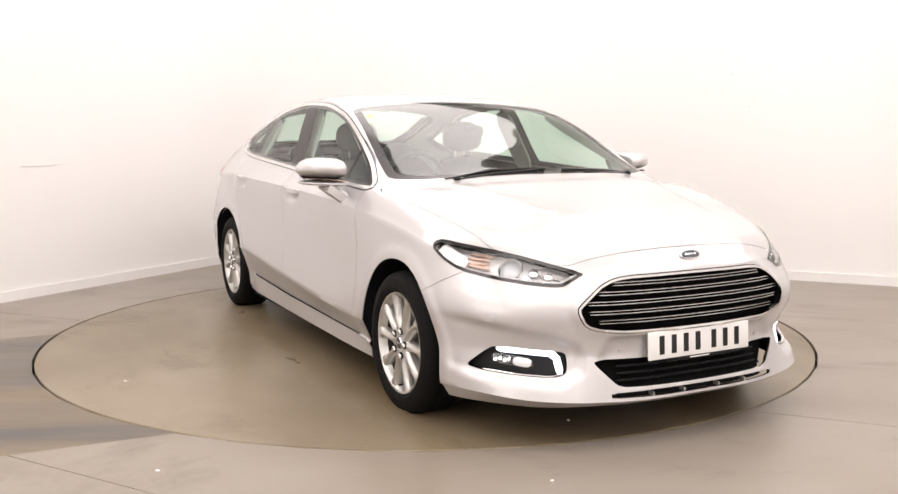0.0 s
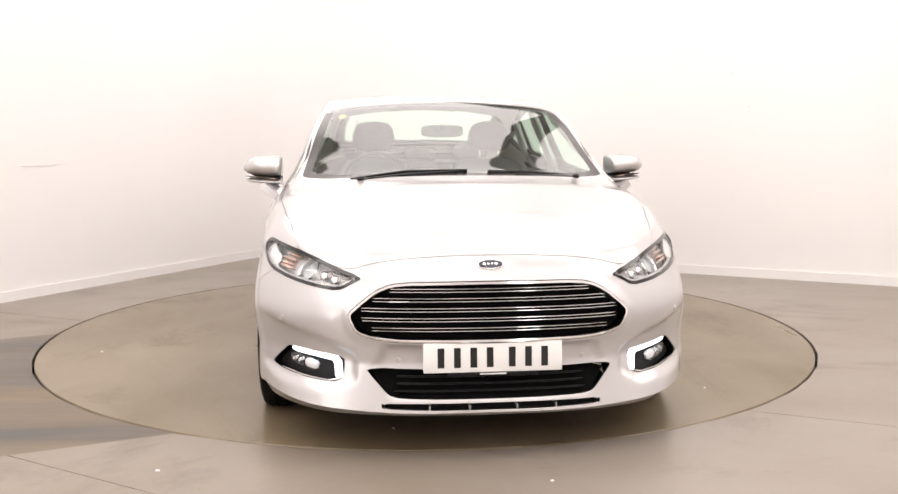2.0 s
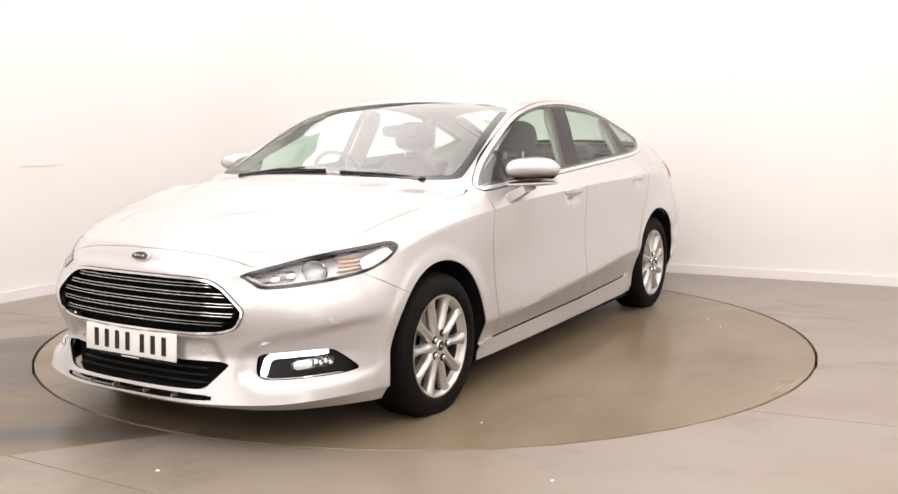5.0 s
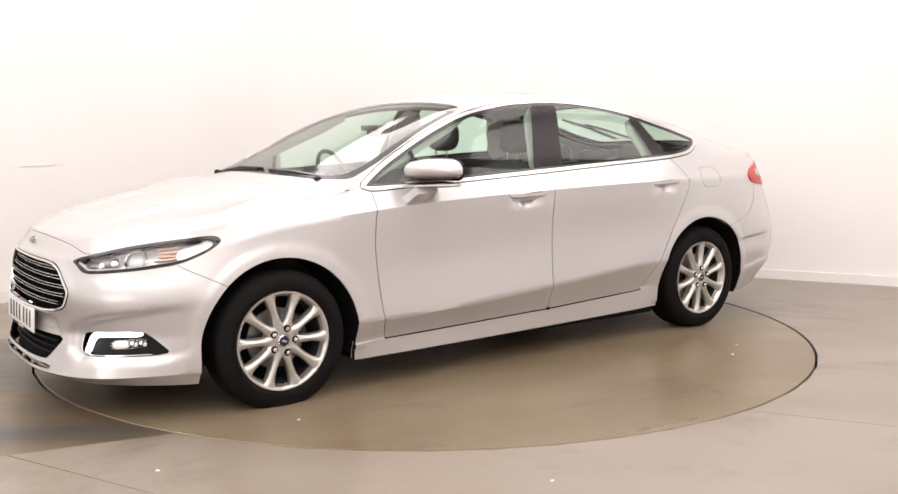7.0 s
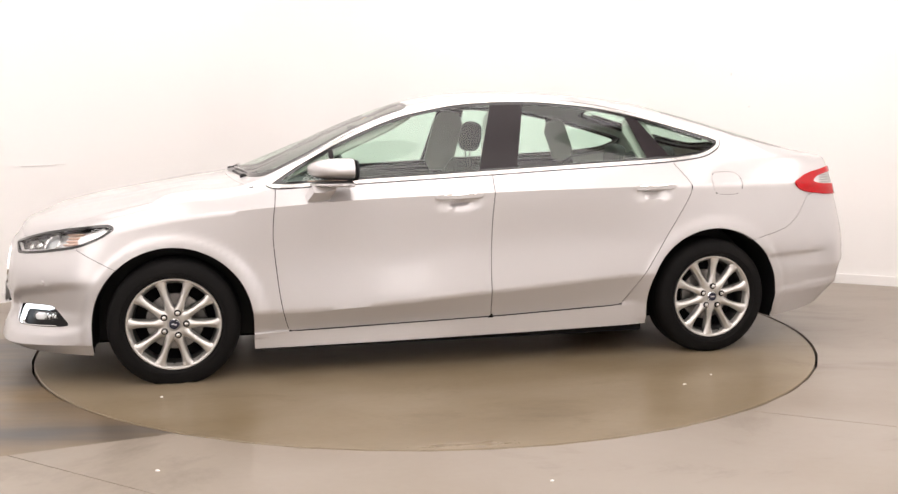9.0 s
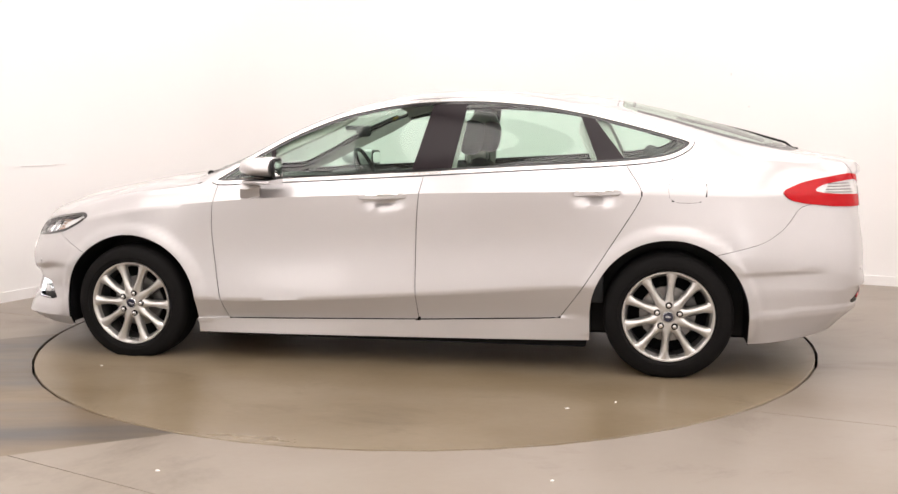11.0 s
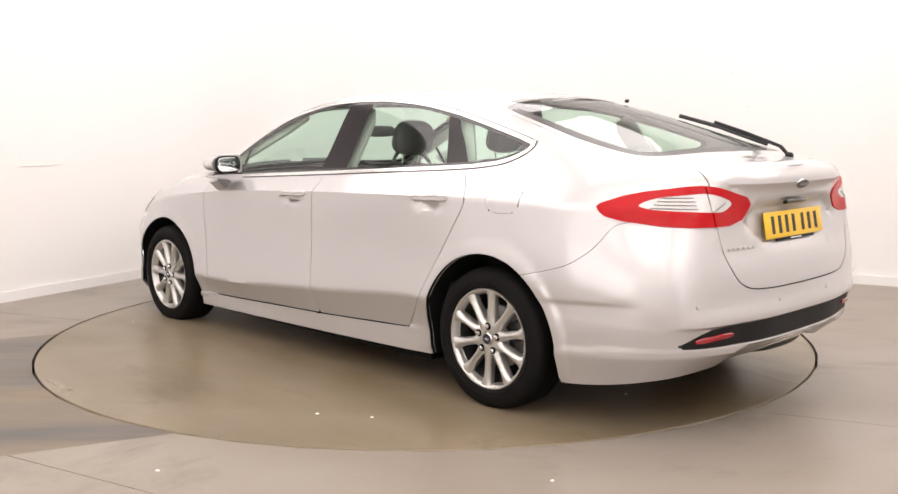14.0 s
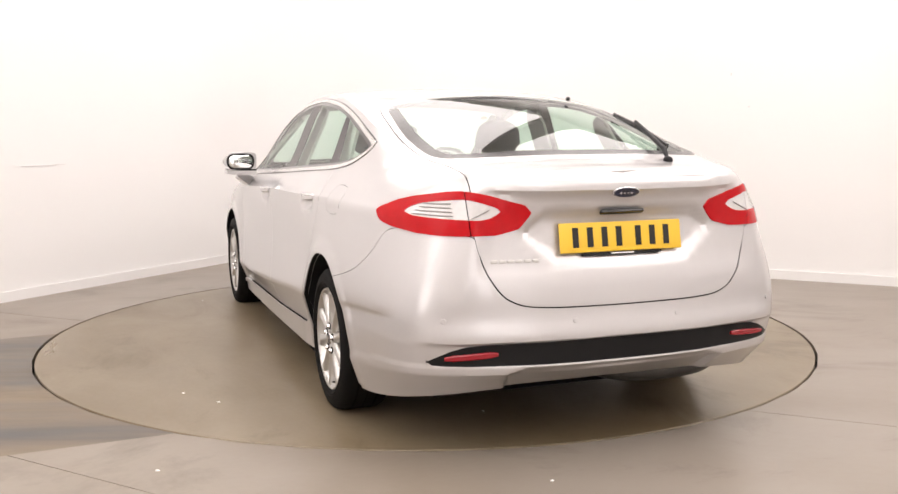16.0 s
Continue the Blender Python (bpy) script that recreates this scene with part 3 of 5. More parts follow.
STRIP = outline(UZ, [(5.19, .378), (5.345, .447), (5.45, .456), (6.5, .462), (6.5, .365), (5.43, .37)], 1)
F_DOOR = outline(XZ, [(.925, 1.2), (.93, .90), (.945, .80), (.95, .68), (.92, .39), (.885, .235), (.86, .223), (-.14, .252), (-.166, .2525), (-.163, .28), (-.155, .42), (-.16, .74), (-.18, .94), (-.20, 1.2)])
R_DOOR = outline(XZ, [(-.20, 1.2), (-.18, .94), (-.16, .74), (-.155, .42), (-.163, .28), (-.166, .2525), (-.19, .253), (-.87, .281), (-.895, .292), (-1.0, .44), (-1.24, .82), (-1.285, .90), (-1.27, .95), (-1.2, 1.05), (-1.15, 1.2)])
FLAP = outline(XZ, [(-1.435, .990), (-1.555, .990), (-1.588, .965), (-1.588, .900), (-1.555, .868), (-1.44, .868), (-1.408, .897), (-1.408, .962)], 3)
F_BUMP = outline(UZ, [(-.5, .768), (.3, .767), (.46, .745), (.7, .72), (.95, .69), (1.0, .66), (1.13, .608), (1.30, .53), (1.4, .0), (-.5, 0)])
R_BUMP = outline(UZ, [(4.3, .0), (4.45, .60), (4.645, .645), (4.765, .68), (4.86, .75), (4.93, .87), (5.2, .85), (5.335, .845), (5.354, .808), (5.417, .711), (5.493, .622), (5.57, .588), (5.75, .578), (7, .574), (7, 0)])
HOOD = outline(UZ, [(-.5, .757), (.08, .756), (.17, .752), (.30, .743), (.425, .725), (.54, .698), (.72, .722), (.87, .750), (.915, .775), (.95, .800), (1.04, .828), (1.12, .846), (1.406, .891), (1.66, .915), (1.82, .932), (1.885, .948), (1.83, .972), (1.765, 1.0), (1.75, 1.1), (-.5, 1.1)], 1)
SCREEN = outline(XY, [(1.175, -1), (1.165, .2), (1.12, .45), (1.07, .64), (1.0, .755), (.93, .752), (.55, .695), (.30, .655), (.235, .637), (.195, .42), (.18, -1)])
BACK = outline(XY, [(-1.19, -1), (-1.185, .3), (-1.175, .50), (-1.22, .565), (-1.6, .612), (-1.93, .615), (-2.03, .57), (-2.08, .40), (-2.1, -1)])
HATCH = outline(XY, [(-1.17, -1), (-1.165, .3), (-1.15, .53), (-1.2, .597), (-1.6, .638), (-1.95, .638), (-2.15, .585), (-2.6, .58), (-2.6, -1)])
DLO = outline(XZ, [(1.02, .932), (.82, 1.061), (.55, 1.204), (.29, 1.309), (-.02, 1.371), (-.30, 1.387), (-.50, 1.384), (-.78, 1.358), (-1.02, 1.312), (-1.25, 1.253), (-1.45, 1.196), (-1.54, 1.166), (-1.51, 1.118), (-1.41, 1.072), (-1.21, 1.047), (-.65, 1.018), (-.16, .990), (.63, .950)], 2)


def build_car():
    car = new("car")
    S = body_sheet()
    side = lambda p: p[1] > .5 and p[4] < 5.2
    low = lambda p: p[4] < 5.05
    high = lambda p: p[4] >= 5.9
    glass = lambda p: 4.8 < p[4] < 6.3

    def arch(xc, zc, r):
        return lambda A: np.where(A[:, 2] > zc, np.hypot(A[:, 0] - xc, A[:, 2] - zc), np.abs(A[:, 0] - xc)) - r

    arches = (arch(X_F, Z_F, R_ARCH_F), arch(X_R, Z_R, R_ARCH_R))
    for f in arches:
        S.cut(f, side)
        S.mark("open", lambda C: (f(C) < 0) & (C[:, 4] < 4.6) & (C[:, 1] > .5))
    front = lambda p: p[0] > 1.5
    rear = lambda p: p[0] < -1.5
    for f, only, name in ((HEAD, front, "head"), (GRILLE, front, "grille"), (INTAKE, front, "intake"), (SLOT, front, "slot"), (FOG, front, "fog"), (TAIL, rear, "tail"), (STRIP, rear, "strip")):
        S.cut(f, only)
        S.mark(name, lambda C: (f(C) < 0) & (np.abs(C[:, 0]) > 1.5))
    # borders inside the lamps and the grille
    for f, only, band, old, name in ((HEAD, front, .012, "head", "head_seal"), (GRILLE, front, .013, "grille", "grille_ring"), (GRILLE, front, .004, "grille_ring", "grille_edge"), (TAIL_WHITE, rear, 0, "tail", "tail_red")):
        S.cut(lambda A: f(A) + band, only)
        S.mark(name, lambda C: f(C) > -band, (old,))
    ridge = lambda A: A[:, 1] - (.60 - .25 * (1.0 - A[:, 2]) ** 2)
    for s in (-.0018, .0018):
        S.cut(lambda A: ridge(A) - s, lambda p: p[0] < -2.1 and p[2] > .8)
    S.mark("joint", lambda C: (np.abs(ridge(C)) < .0021) & (C[:, 0] < -2.1), ("tail", "tail_red"))
    # side windows: chrome surround, black pillars, glass
    S.cut(DLO, glass)
    S.cut(lambda A: DLO(A) - .005, glass)
    S.mark("trim_edge", lambda C: (C[:, 4] > 4.6) & (C[:, 4] < 6.6) & (DLO(C) > 0) & (DLO(C) < .005) & (C[:, 1] > .4))
    S.cut(lambda A: DLO(A) + .016, glass)
    S.cut(lambda A: DLO(A) + .030, glass)
    win = lambda C: (C[:, 4] > 4.7) & (C[:, 4] < 6.4)
    S.mark("chrome", lambda C: win(C) & (DLO(C) < 0) & (DLO(C) > -.016))
    S.mark("rubber", lambda C: win(C) & (DLO(C) < 0) & (DLO(C) > -.030))
    lean = lambda x0, z0, x1, z1: (lambda A: A[:, 0] - (x0 + (A[:, 2] - z0) * (x1 - x0) / (z1 - z0)))
    for name, a, b in (("pillar_b", lean(-.21, 1.35, -.11, .99), lean(-.39, 1.35, -.32, 1.0)), ("pillar_c", lean(-.97, 1.30, -1.07, 1.05), lean(-1.04, 1.28, -1.21, 1.06)), ("pillar_a", lean(.66, 1.12, .64, .95), lean(.635, 1.12, .615, .95))):
        S.cut(a, glass)
        S.cut(b, glass)
        S.mark(name, lambda C: win(C) & (DLO(C) < 0) & (a(C) < 0) & (b(C) > 0))
    S.mark("fwin", lambda C: win(C) & (DLO(C) < 0) & (C[:, 0] > -.25))
    S.mark("rwin", lambda C: win(C) & (DLO(C) < 0) & (C[:, 0] > -1.12))
    S.mark("qwin", lambda C: win(C) & (DLO(C) < 0))
    # screens with a dark printed border
    for f, band, g, bname in ((SCREEN, .045, "screen", "frit"), (BACK, .05, "back", "frit_rear")):
        S.cut(f, high)
        S.cut(lambda A: f(A) + band, high)
        S.mark(bname, lambda C: (C[:, 4] > 5.9) & (f(C) < 0) & (f(C) > -band) & np.where(C[:, 0] > 0, C[:, 0] > .30, C[:, 0] < -1.27))
        S.mark(g, lambda C: (C[:, 4] > 5.9) & (f(C) < 0))

    # panels, with open joints between them
    def panel(name, f, only, test, gap=GAP):
        S.cut(lambda A: f(A) - gap, only)
        S.cut(lambda A: f(A) + gap, only)
        S.mark("joint", lambda C: (np.abs(f(C)) < gap * 1.25) & test(C))
        S.mark(name, lambda C: (f(C) < 0) & test(C))

    panel("bonnet", lambda A: HOOD(A) / np.where(A[:, 3] > .9, .55, 1.0), lambda p: p[0] > .8 and p[4] > 3.9, lambda C: (C[:, 0] > .8) & (C[:, 4] > 4.15), .0010)
    panel("front_bumper", F_BUMP, front, lambda C: C[:, 0] > 1.5, .0012)
    panel("front_door", F_DOOR, low, lambda C: (C[:, 4] < 5.3) & (C[:, 0] < 1.2) & (C[:, 1] > .5))
    panel("rear_door", R_DOOR, low, lambda C: (C[:, 4] < 5.3) & (C[:, 1] > .5))
    panel("rear_bumper", lambda A: R_BUMP(A) / np.where(A[:, 3] > 5.38, 2.2, 1.0), rear, lambda C: (C[:, 0] < -1.5) & (C[:, 4] < 4.9), .0012)
    panel("tailgate", HATCH, lambda p: p[0] < -1.0 and p[4] > 2.5, lambda C: (C[:, 0] < -1.0) & ((C[:, 4] > 5.5) | (C[:, 0] < -2.12)))
    S.cut(lambda A: FLAP(A) - .0009, lambda p: p[0] < -1.3 and p[1] > .5)
    S.cut(lambda A: FLAP(A) + .0009, lambda p: p[0] < -1.3 and p[1] > .5)
    S.mark("flap_joint", lambda C: (np.abs(FLAP(C)) < .0018) & (C[:, 1] > .5))
    S.mark("flap", lambda C: (FLAP(C) < 0) & (C[:, 1] > .5))
    S.cut(lambda A: A[:, 2] - .226, lambda p: .8 < p[0] < 1.2 and p[1] > .5)
    S.cut(lambda A: A[:, 0] - .936, lambda p: .8 < p[0] < 1.0 and p[1] > .5 and p[2] > .2)
    S.mark("fender", lambda C: (C[:, 0] > .92) & (C[:, 4] < 6.0) & ((C[:, 2] > .226) | (C[:, 0] > 1.4)))
    S.mark("roof", lambda C: C[:, 4] > 6.0)
    S.mark("side_frame", lambda C: C[:, 4] <= 6.0)
    A = S.arr()[:, :3]
    # the sill stands a little proud under the doors
    sill = (A[:, 2] < .226 + np.maximum(0, .86 - A[:, 0]) * .0345) & (A[:, 0] < 1.06) & (A[:, 0] > -1.06) & (A[:, 1] > .5)
    proud = A + np.outer(sill * np.clip((A[:, 0] + 1.03) / .16, 0, 1), [0, .012, 0])

    def panel_mesh(name, key, mat, halves="both", thick=.004, label="", parent=car, bend=35):
        F = [f for k in key.split() for f in S.take(k)]
        used = sorted({i for f in F for i in f})
        if not used:
            return None
        at = {i: k for k, i in enumerate(used)}
        V, Q = [], []
        top = proud if key.startswith("side_frame") else A
        if halves in ("both", "left"):
            V += [top[i] for i in used]
            Q += [tuple(at[i] for i in f) for f in F]
        if halves in ("both", "right"):
            o = len(V)
            V += [top[i] * [1, -1, 1] for i in used]
            Q += [tuple(o + at[i] for i in reversed(f)) for f in F]
        me = bpy.data.meshes.new(name)
        me.from_pydata([tuple(v) for v in V], [], Q)
        bm = bmesh.new()
        bm.from_mesh(me)
        bmesh.ops.remove_doubles(bm, verts=bm.verts, dist=6e-5)
        bm.normal_update()
        for e in bm.edges:
            e.smooth = not e.is_boundary and e.calc_face_angle(0) < radians(bend)
        bm.to_mesh(me)
        bm.free()
        me.materials.append(mat)
        finish(me, 180)
        ob = new(name, me)
        ob.parent = parent
        if thick:
            mod = ob.modifiers.new("thickness", "SOLIDIFY")
            mod.thickness, mod.offset = abs(thick), (1 if SOLID_FLIP else -1) * (1 if thick > 0 else -1)
        return tagged(ob, label)

    SOLID_FLIP = False
    # smooth normals of the whole skin, to lay inner skins under it
    N = np.zeros_like(A)
    for f in S.F:
        p = A[list(f)]
        n = np.cross(p[1] - p[0], p[2] - p[0]) if len(f) == 3 else np.cross(p[2] - p[0], p[3] - p[1])
        for i in f:
            N[i] += n
    N /= np.linalg.norm(N, axis=1)[:, None] + 1e-12
    mid = np.array([0, 0, .6])
    if ((A - mid) * N).sum() < 0:
        N = -N
    flat = A[:, 1] < 1e-4
    N[flat, 1] = 0

    def inner(name, keys, depth, mat, halves="both", label="", parent=car):
        """A skin that lies depth below the outer one, left open where the tailgate's edges meet."""
        F = [f for k in keys.split() for f in S.take(k) if not (A[f[0]][0] < -2.15 and A[f[0]][2] > 1.03)]
        used = sorted({i for f in F for i in f})
        at = {i: k for k, i in enumerate(used)}
        P = A - N * depth
        P[:, 1] = np.where(flat, 0, np.maximum(P[:, 1], 0))
        V, Q = [], []
        for h, s in (("left", 1), ("right", -1)):
            if halves in ("both", h):
                o = len(V)
                V += [P[i] * [1, s, 1] for i in used]
                Q += [tuple(o + at[i] for i in f) for f in F]
        return mesh_of(name, V, Q, mat, 40, parent, label)

    for key in ("bonnet", "front_bumper", "rear_bumper", "tailgate", "roof"):
        panel_mesh(key, key, M_PAINT)
    for h in ("left", "right"):
        for key in ("front_door", "rear_door", "fender"):
            panel_mesh(key, key, M_PAINT, h)
    panel_mesh("side_frame", "side_frame", M_PAINT, "left")
    panel_mesh("side_frame", "side_frame flap flap_joint", M_PAINT, "right")
    panel_mesh("fuel_flap", "flap", M_PAINT, "left")
    inner("inner_shell", "bonnet front_bumper rear_bumper tailgate front_door rear_door fender side_frame joint flap flap_joint tail_red tail strip roof", .016, M_SHELL, label="dark inner body shell")
    inner("headliner", "roof side_frame", .024, M_LINER, label="pale cloth headliner")
    panel_mesh("windscreen", "screen", M_SCREEN, thick=0)
    panel_mesh("windscreen_border", "frit", M_FRIT, thick=.002)
    panel_mesh("rear_window", "back", M_SCREEN, thick=0)
    panel_mesh("rear_window_border", "frit_rear", M_FRIT, thick=.002)
    panel_mesh("bumper_insert", "strip", M_PLASTIC, thick=.006, label="black lower bumper insert")
    panel_mesh("grille_surround", "grille_ring", M_CHROME, thick=-.006, label="bright chrome grille surround")
    panel_mesh("grille_edge", "grille_edge", M_BLACK, thick=.02)
    inner("grille_back", "grille grille_ring grille_edge", .055, M_SHELL)
    inner("intake_back", "intake slot", .05, M_SHELL)
    for h in ("left", "right"):
        panel_mesh("window_surround", "chrome", M_BRIGHT, h, -.004, "bright chrome window surround")
        panel_mesh("window_edge", "trim_edge", M_BLACK, h, label="thin black line above window")
        panel_mesh("window_seal", "rubber", M_BLACK, h)
        for key in ("pillar_a", "pillar_b", "pillar_c"):
            panel_mesh("pillar_trim", key, M_PILLAR, h, label="black gloss pillar trim")
        for key, name in (("fwin", "front_window"), ("rwin", "rear_side_window"), ("qwin", "quarter_window")):
            panel_mesh(name, key, M_GLASS, h, 0)
        lamp = panel_mesh("headlight", "head", M_CLEAR, h, 0, "clear headlight with chrome reflectors")
        panel_mesh("seal", "head_seal", M_BLACK, h, -.003, "black headlight edge", lamp)
        inner("reflector", "head head_seal", .05, M_REFLECT, h, "silver lamp housing", lamp)
        lamp = panel_mesh("tail_light", "tail_red", M_RED, h, -.006, "red tail light with clear middle")
        panel_mesh("lens", "tail", M_WHITELENS, h, -.004, "clear white ribbed lens", lamp)
        inner("fog_bezel", "fog", .035, M_PLASTIC, h, "black fog lamp recess")
    return car, S, A, panel_mesh


car, S, A, panel_mesh = build_car()

tagged(car, "silver five-door hatchback car with lit daytime lamps", "car")


def skin(u, z, inset=0.0):
    """The point of the body at u and the height z, and the outward direction there."""
    us, G = SKIN["u"], SKIN["grid"]
    s = 1.0
    if u < 0:
        u, s = -u, -1.0
    i = int(np.clip(np.searchsorted(us, u) - 1, 0, len(us) - 3))
    w = (u - us[i]) / (us[i + 1] - us[i])
    col = G[:62, i] * (1 - w) + G[:62, i + 1] * w
    nxt = G[:62, i + 1] * (1 - w) + G[:62, i + 2] * w
    zz = np.maximum.accumulate(col[:, 2])
    at = lambda c: np.array([np.interp(z, zz, c[:, k]) for k in range(3)])
    p, q = at(col), at(nxt)
    r = np.array([np.interp(z + .02, zz, col[:, k]) for k in range(3)])
    n = np.cross(q - p, r - p)
    n /= np.linalg.norm(n) + 1e-12
    if n[0] * p[0] / 4 + n[1] * p[1] < 0:
        n = -n
    p = p - n * inset
    return Vector((p[0], s * p[1], p[2])), Vector((n[0], s * n[1], n[2]))


def on_skin(u, z, inset=0.0):
    """A pose on the body: local z points out of it, local y up."""
    p, n = skin(u, z, inset)
    return Matrix.Translation(p) @ n.to_track_quat("Z", "Y").to_matrix().to_4x4()


def sweep_bm(pts, outs, high, deep, round_ends=True):
    """A bar of rounded section along points, its front face towards outs."""
    bm = bmesh.new()
    prof = [(-.5, -.5), (-.5, .2), (-.32, .5), (.32, .5), (.5, .2), (.5, -.5)]
    rings = []
    n = len(pts)
    for i, (p, o) in enumerate(zip(pts, outs)):
        p, o = Vector(p), Vector(o).normalized()
        d = (Vector(pts[min(i + 1, n - 1)]) - Vector(pts[max(i - 1, 0)])).normalized()
        up = o.cross(d).normalized()
        k = .55 if round_ends and i in (0, n - 1) else 1
        rings.append([bm.verts.new(p + up * a * high * k + o * b * deep) for a, b in prof])
    for a, b in zip(rings, rings[1:]):
        for k in range(6):
            bm.faces.new((a[k], a[(k + 1) % 6], b[(k + 1) % 6], b[k]))
    bm.faces.new(rings[0]), bm.faces.new(rings[-1])
    return bm


def along_skin(name, uz, high, deep, mat, parent, inset=0.0, label="", steps=10):
    """A bar laid along the body through (u, z) places."""
    P, O = [], []
    for (u0, z0), (u1, z1) in zip(uz, uz[1:]):
        for k in range(steps):
            s = k / steps
            p, n = skin(u0 + s * (u1 - u0), z0 + s * (z1 - z0), inset)
            P.append(p), O.append(n)
    p, n = skin(*uz[-1], inset)
    P.append(p), O.append(n)
    return part(name, sweep_bm(P, O, high, deep), mat, parent, label)


def disc_bm(r, h, n=24, bevel=.3, sy=1.0):
    """A flat button along z with a rounded rim."""
    bm = bmesh.new()
    R = [[bm.verts.new((q * math.cos(2 * math.pi * k / n), q * sy * math.sin(2 * math.pi * k / n), z)) for k in range(n)] for q, z in ((r, 0), (r, h * (1 - bevel)), (r * .94, h), (r * .5, h * 1.05))]
    for a, b in zip(R, R[1:]):
        for k in range(n):
            bm.faces.new((a[k], a[(k + 1) % n], b[(k + 1) % n], b[k]))
    bm.faces.new(R[0]), bm.faces.new(R[-1])
    return bm


def ring_bm(profile, n=64, close=False):
    """A body of revolution about y from (radius, y) pairs."""
    bm = bmesh.new()
    R = [[bm.verts.new((r * math.cos(2 * math.pi * k / n), y, r * math.sin(2 * math.pi * k / n))) for k in range(n)] for r, y in profile]
    for a, b in zip(R, R[1:]):
        for k in range(n):
            bm.faces.new((a[k], a[(k + 1) % n], b[(k + 1) % n], b[k]))
    if close:
        bm.faces.new(R[0]), bm.faces.new(R[-1])
    return bm


def blob_bm(cx, cy, cz, rx, ry, rz, power=2.6, n=28, m=16):
    """A rounded box of superellipsoid form."""
    bm = bmesh.new()
    f = lambda v: math.copysign(abs(v) ** (2 / power), v)
    rows = []
    for j in range(1, m):
        b = -math.pi / 2 + math.pi * j / m
        rows.append([bm.verts.new((cx + rx * f(math.cos(b)) * f(math.cos(2 * math.pi * k / n)), cy + ry * f(math.cos(b)) * f(math.sin(2 * math.pi * k / n)), cz + rz * f(math.sin(b)))) for k in range(n)])
    for a, b in zip(rows, rows[1:]):
        for k in range(n):
            bm.faces.new((a[k], a[(k + 1) % n], b[(k + 1) % n], b[k]))
    for row, z in ((rows[0], cz - rz), (rows[-1], cz + rz)):
        v = bm.verts.new((cx, cy, z))
        for k in range(n):
            bm.faces.new((row[k], row[(k + 1) % n], v))
    return bm


# ---- wheels ----
def spoke_bm():
    """One spoke along +z: flared at the hub, waisted, with a rounded crest and a wide foot on the rim."""
    bm = bmesh.new()
    rings = []
    for r, w, y, crest in ((.044, .0300, -.004, .002), (.066, .0262, -.006, .008), (.085, .0205, -.009, .014), (.110, .0180, -.012, .018), (.140, .0180, -.013, .019), (.170, .0200, -.010, .016), (.192, .0232, -.006, .010), (.206, .0285, -.002, .005), (.217, .0350, .000, .002)):
        rings.append([bm.verts.new(v) for v in ((-w, y - .030, r), (-w, y - .006, r), (-w * .72, y + crest * .20, r), (-w * .30, y + crest * .72, r), (0, y + crest * .80, r), (w * .30, y + crest * .72, r), (w * .72, y + crest * .20, r), (w, y - .006, r), (w, y - .030, r))])
    for a, b in zip(rings, rings[1:]):
        for k in range(8):
            bm.faces.new((a[k], a[k + 1], b[k + 1], b[k]))
        bm.faces.new((a[8], a[0], b[0], b[8]))
    bm.faces.new(rings[0]), bm.faces.new(rings[-1])
    return bm


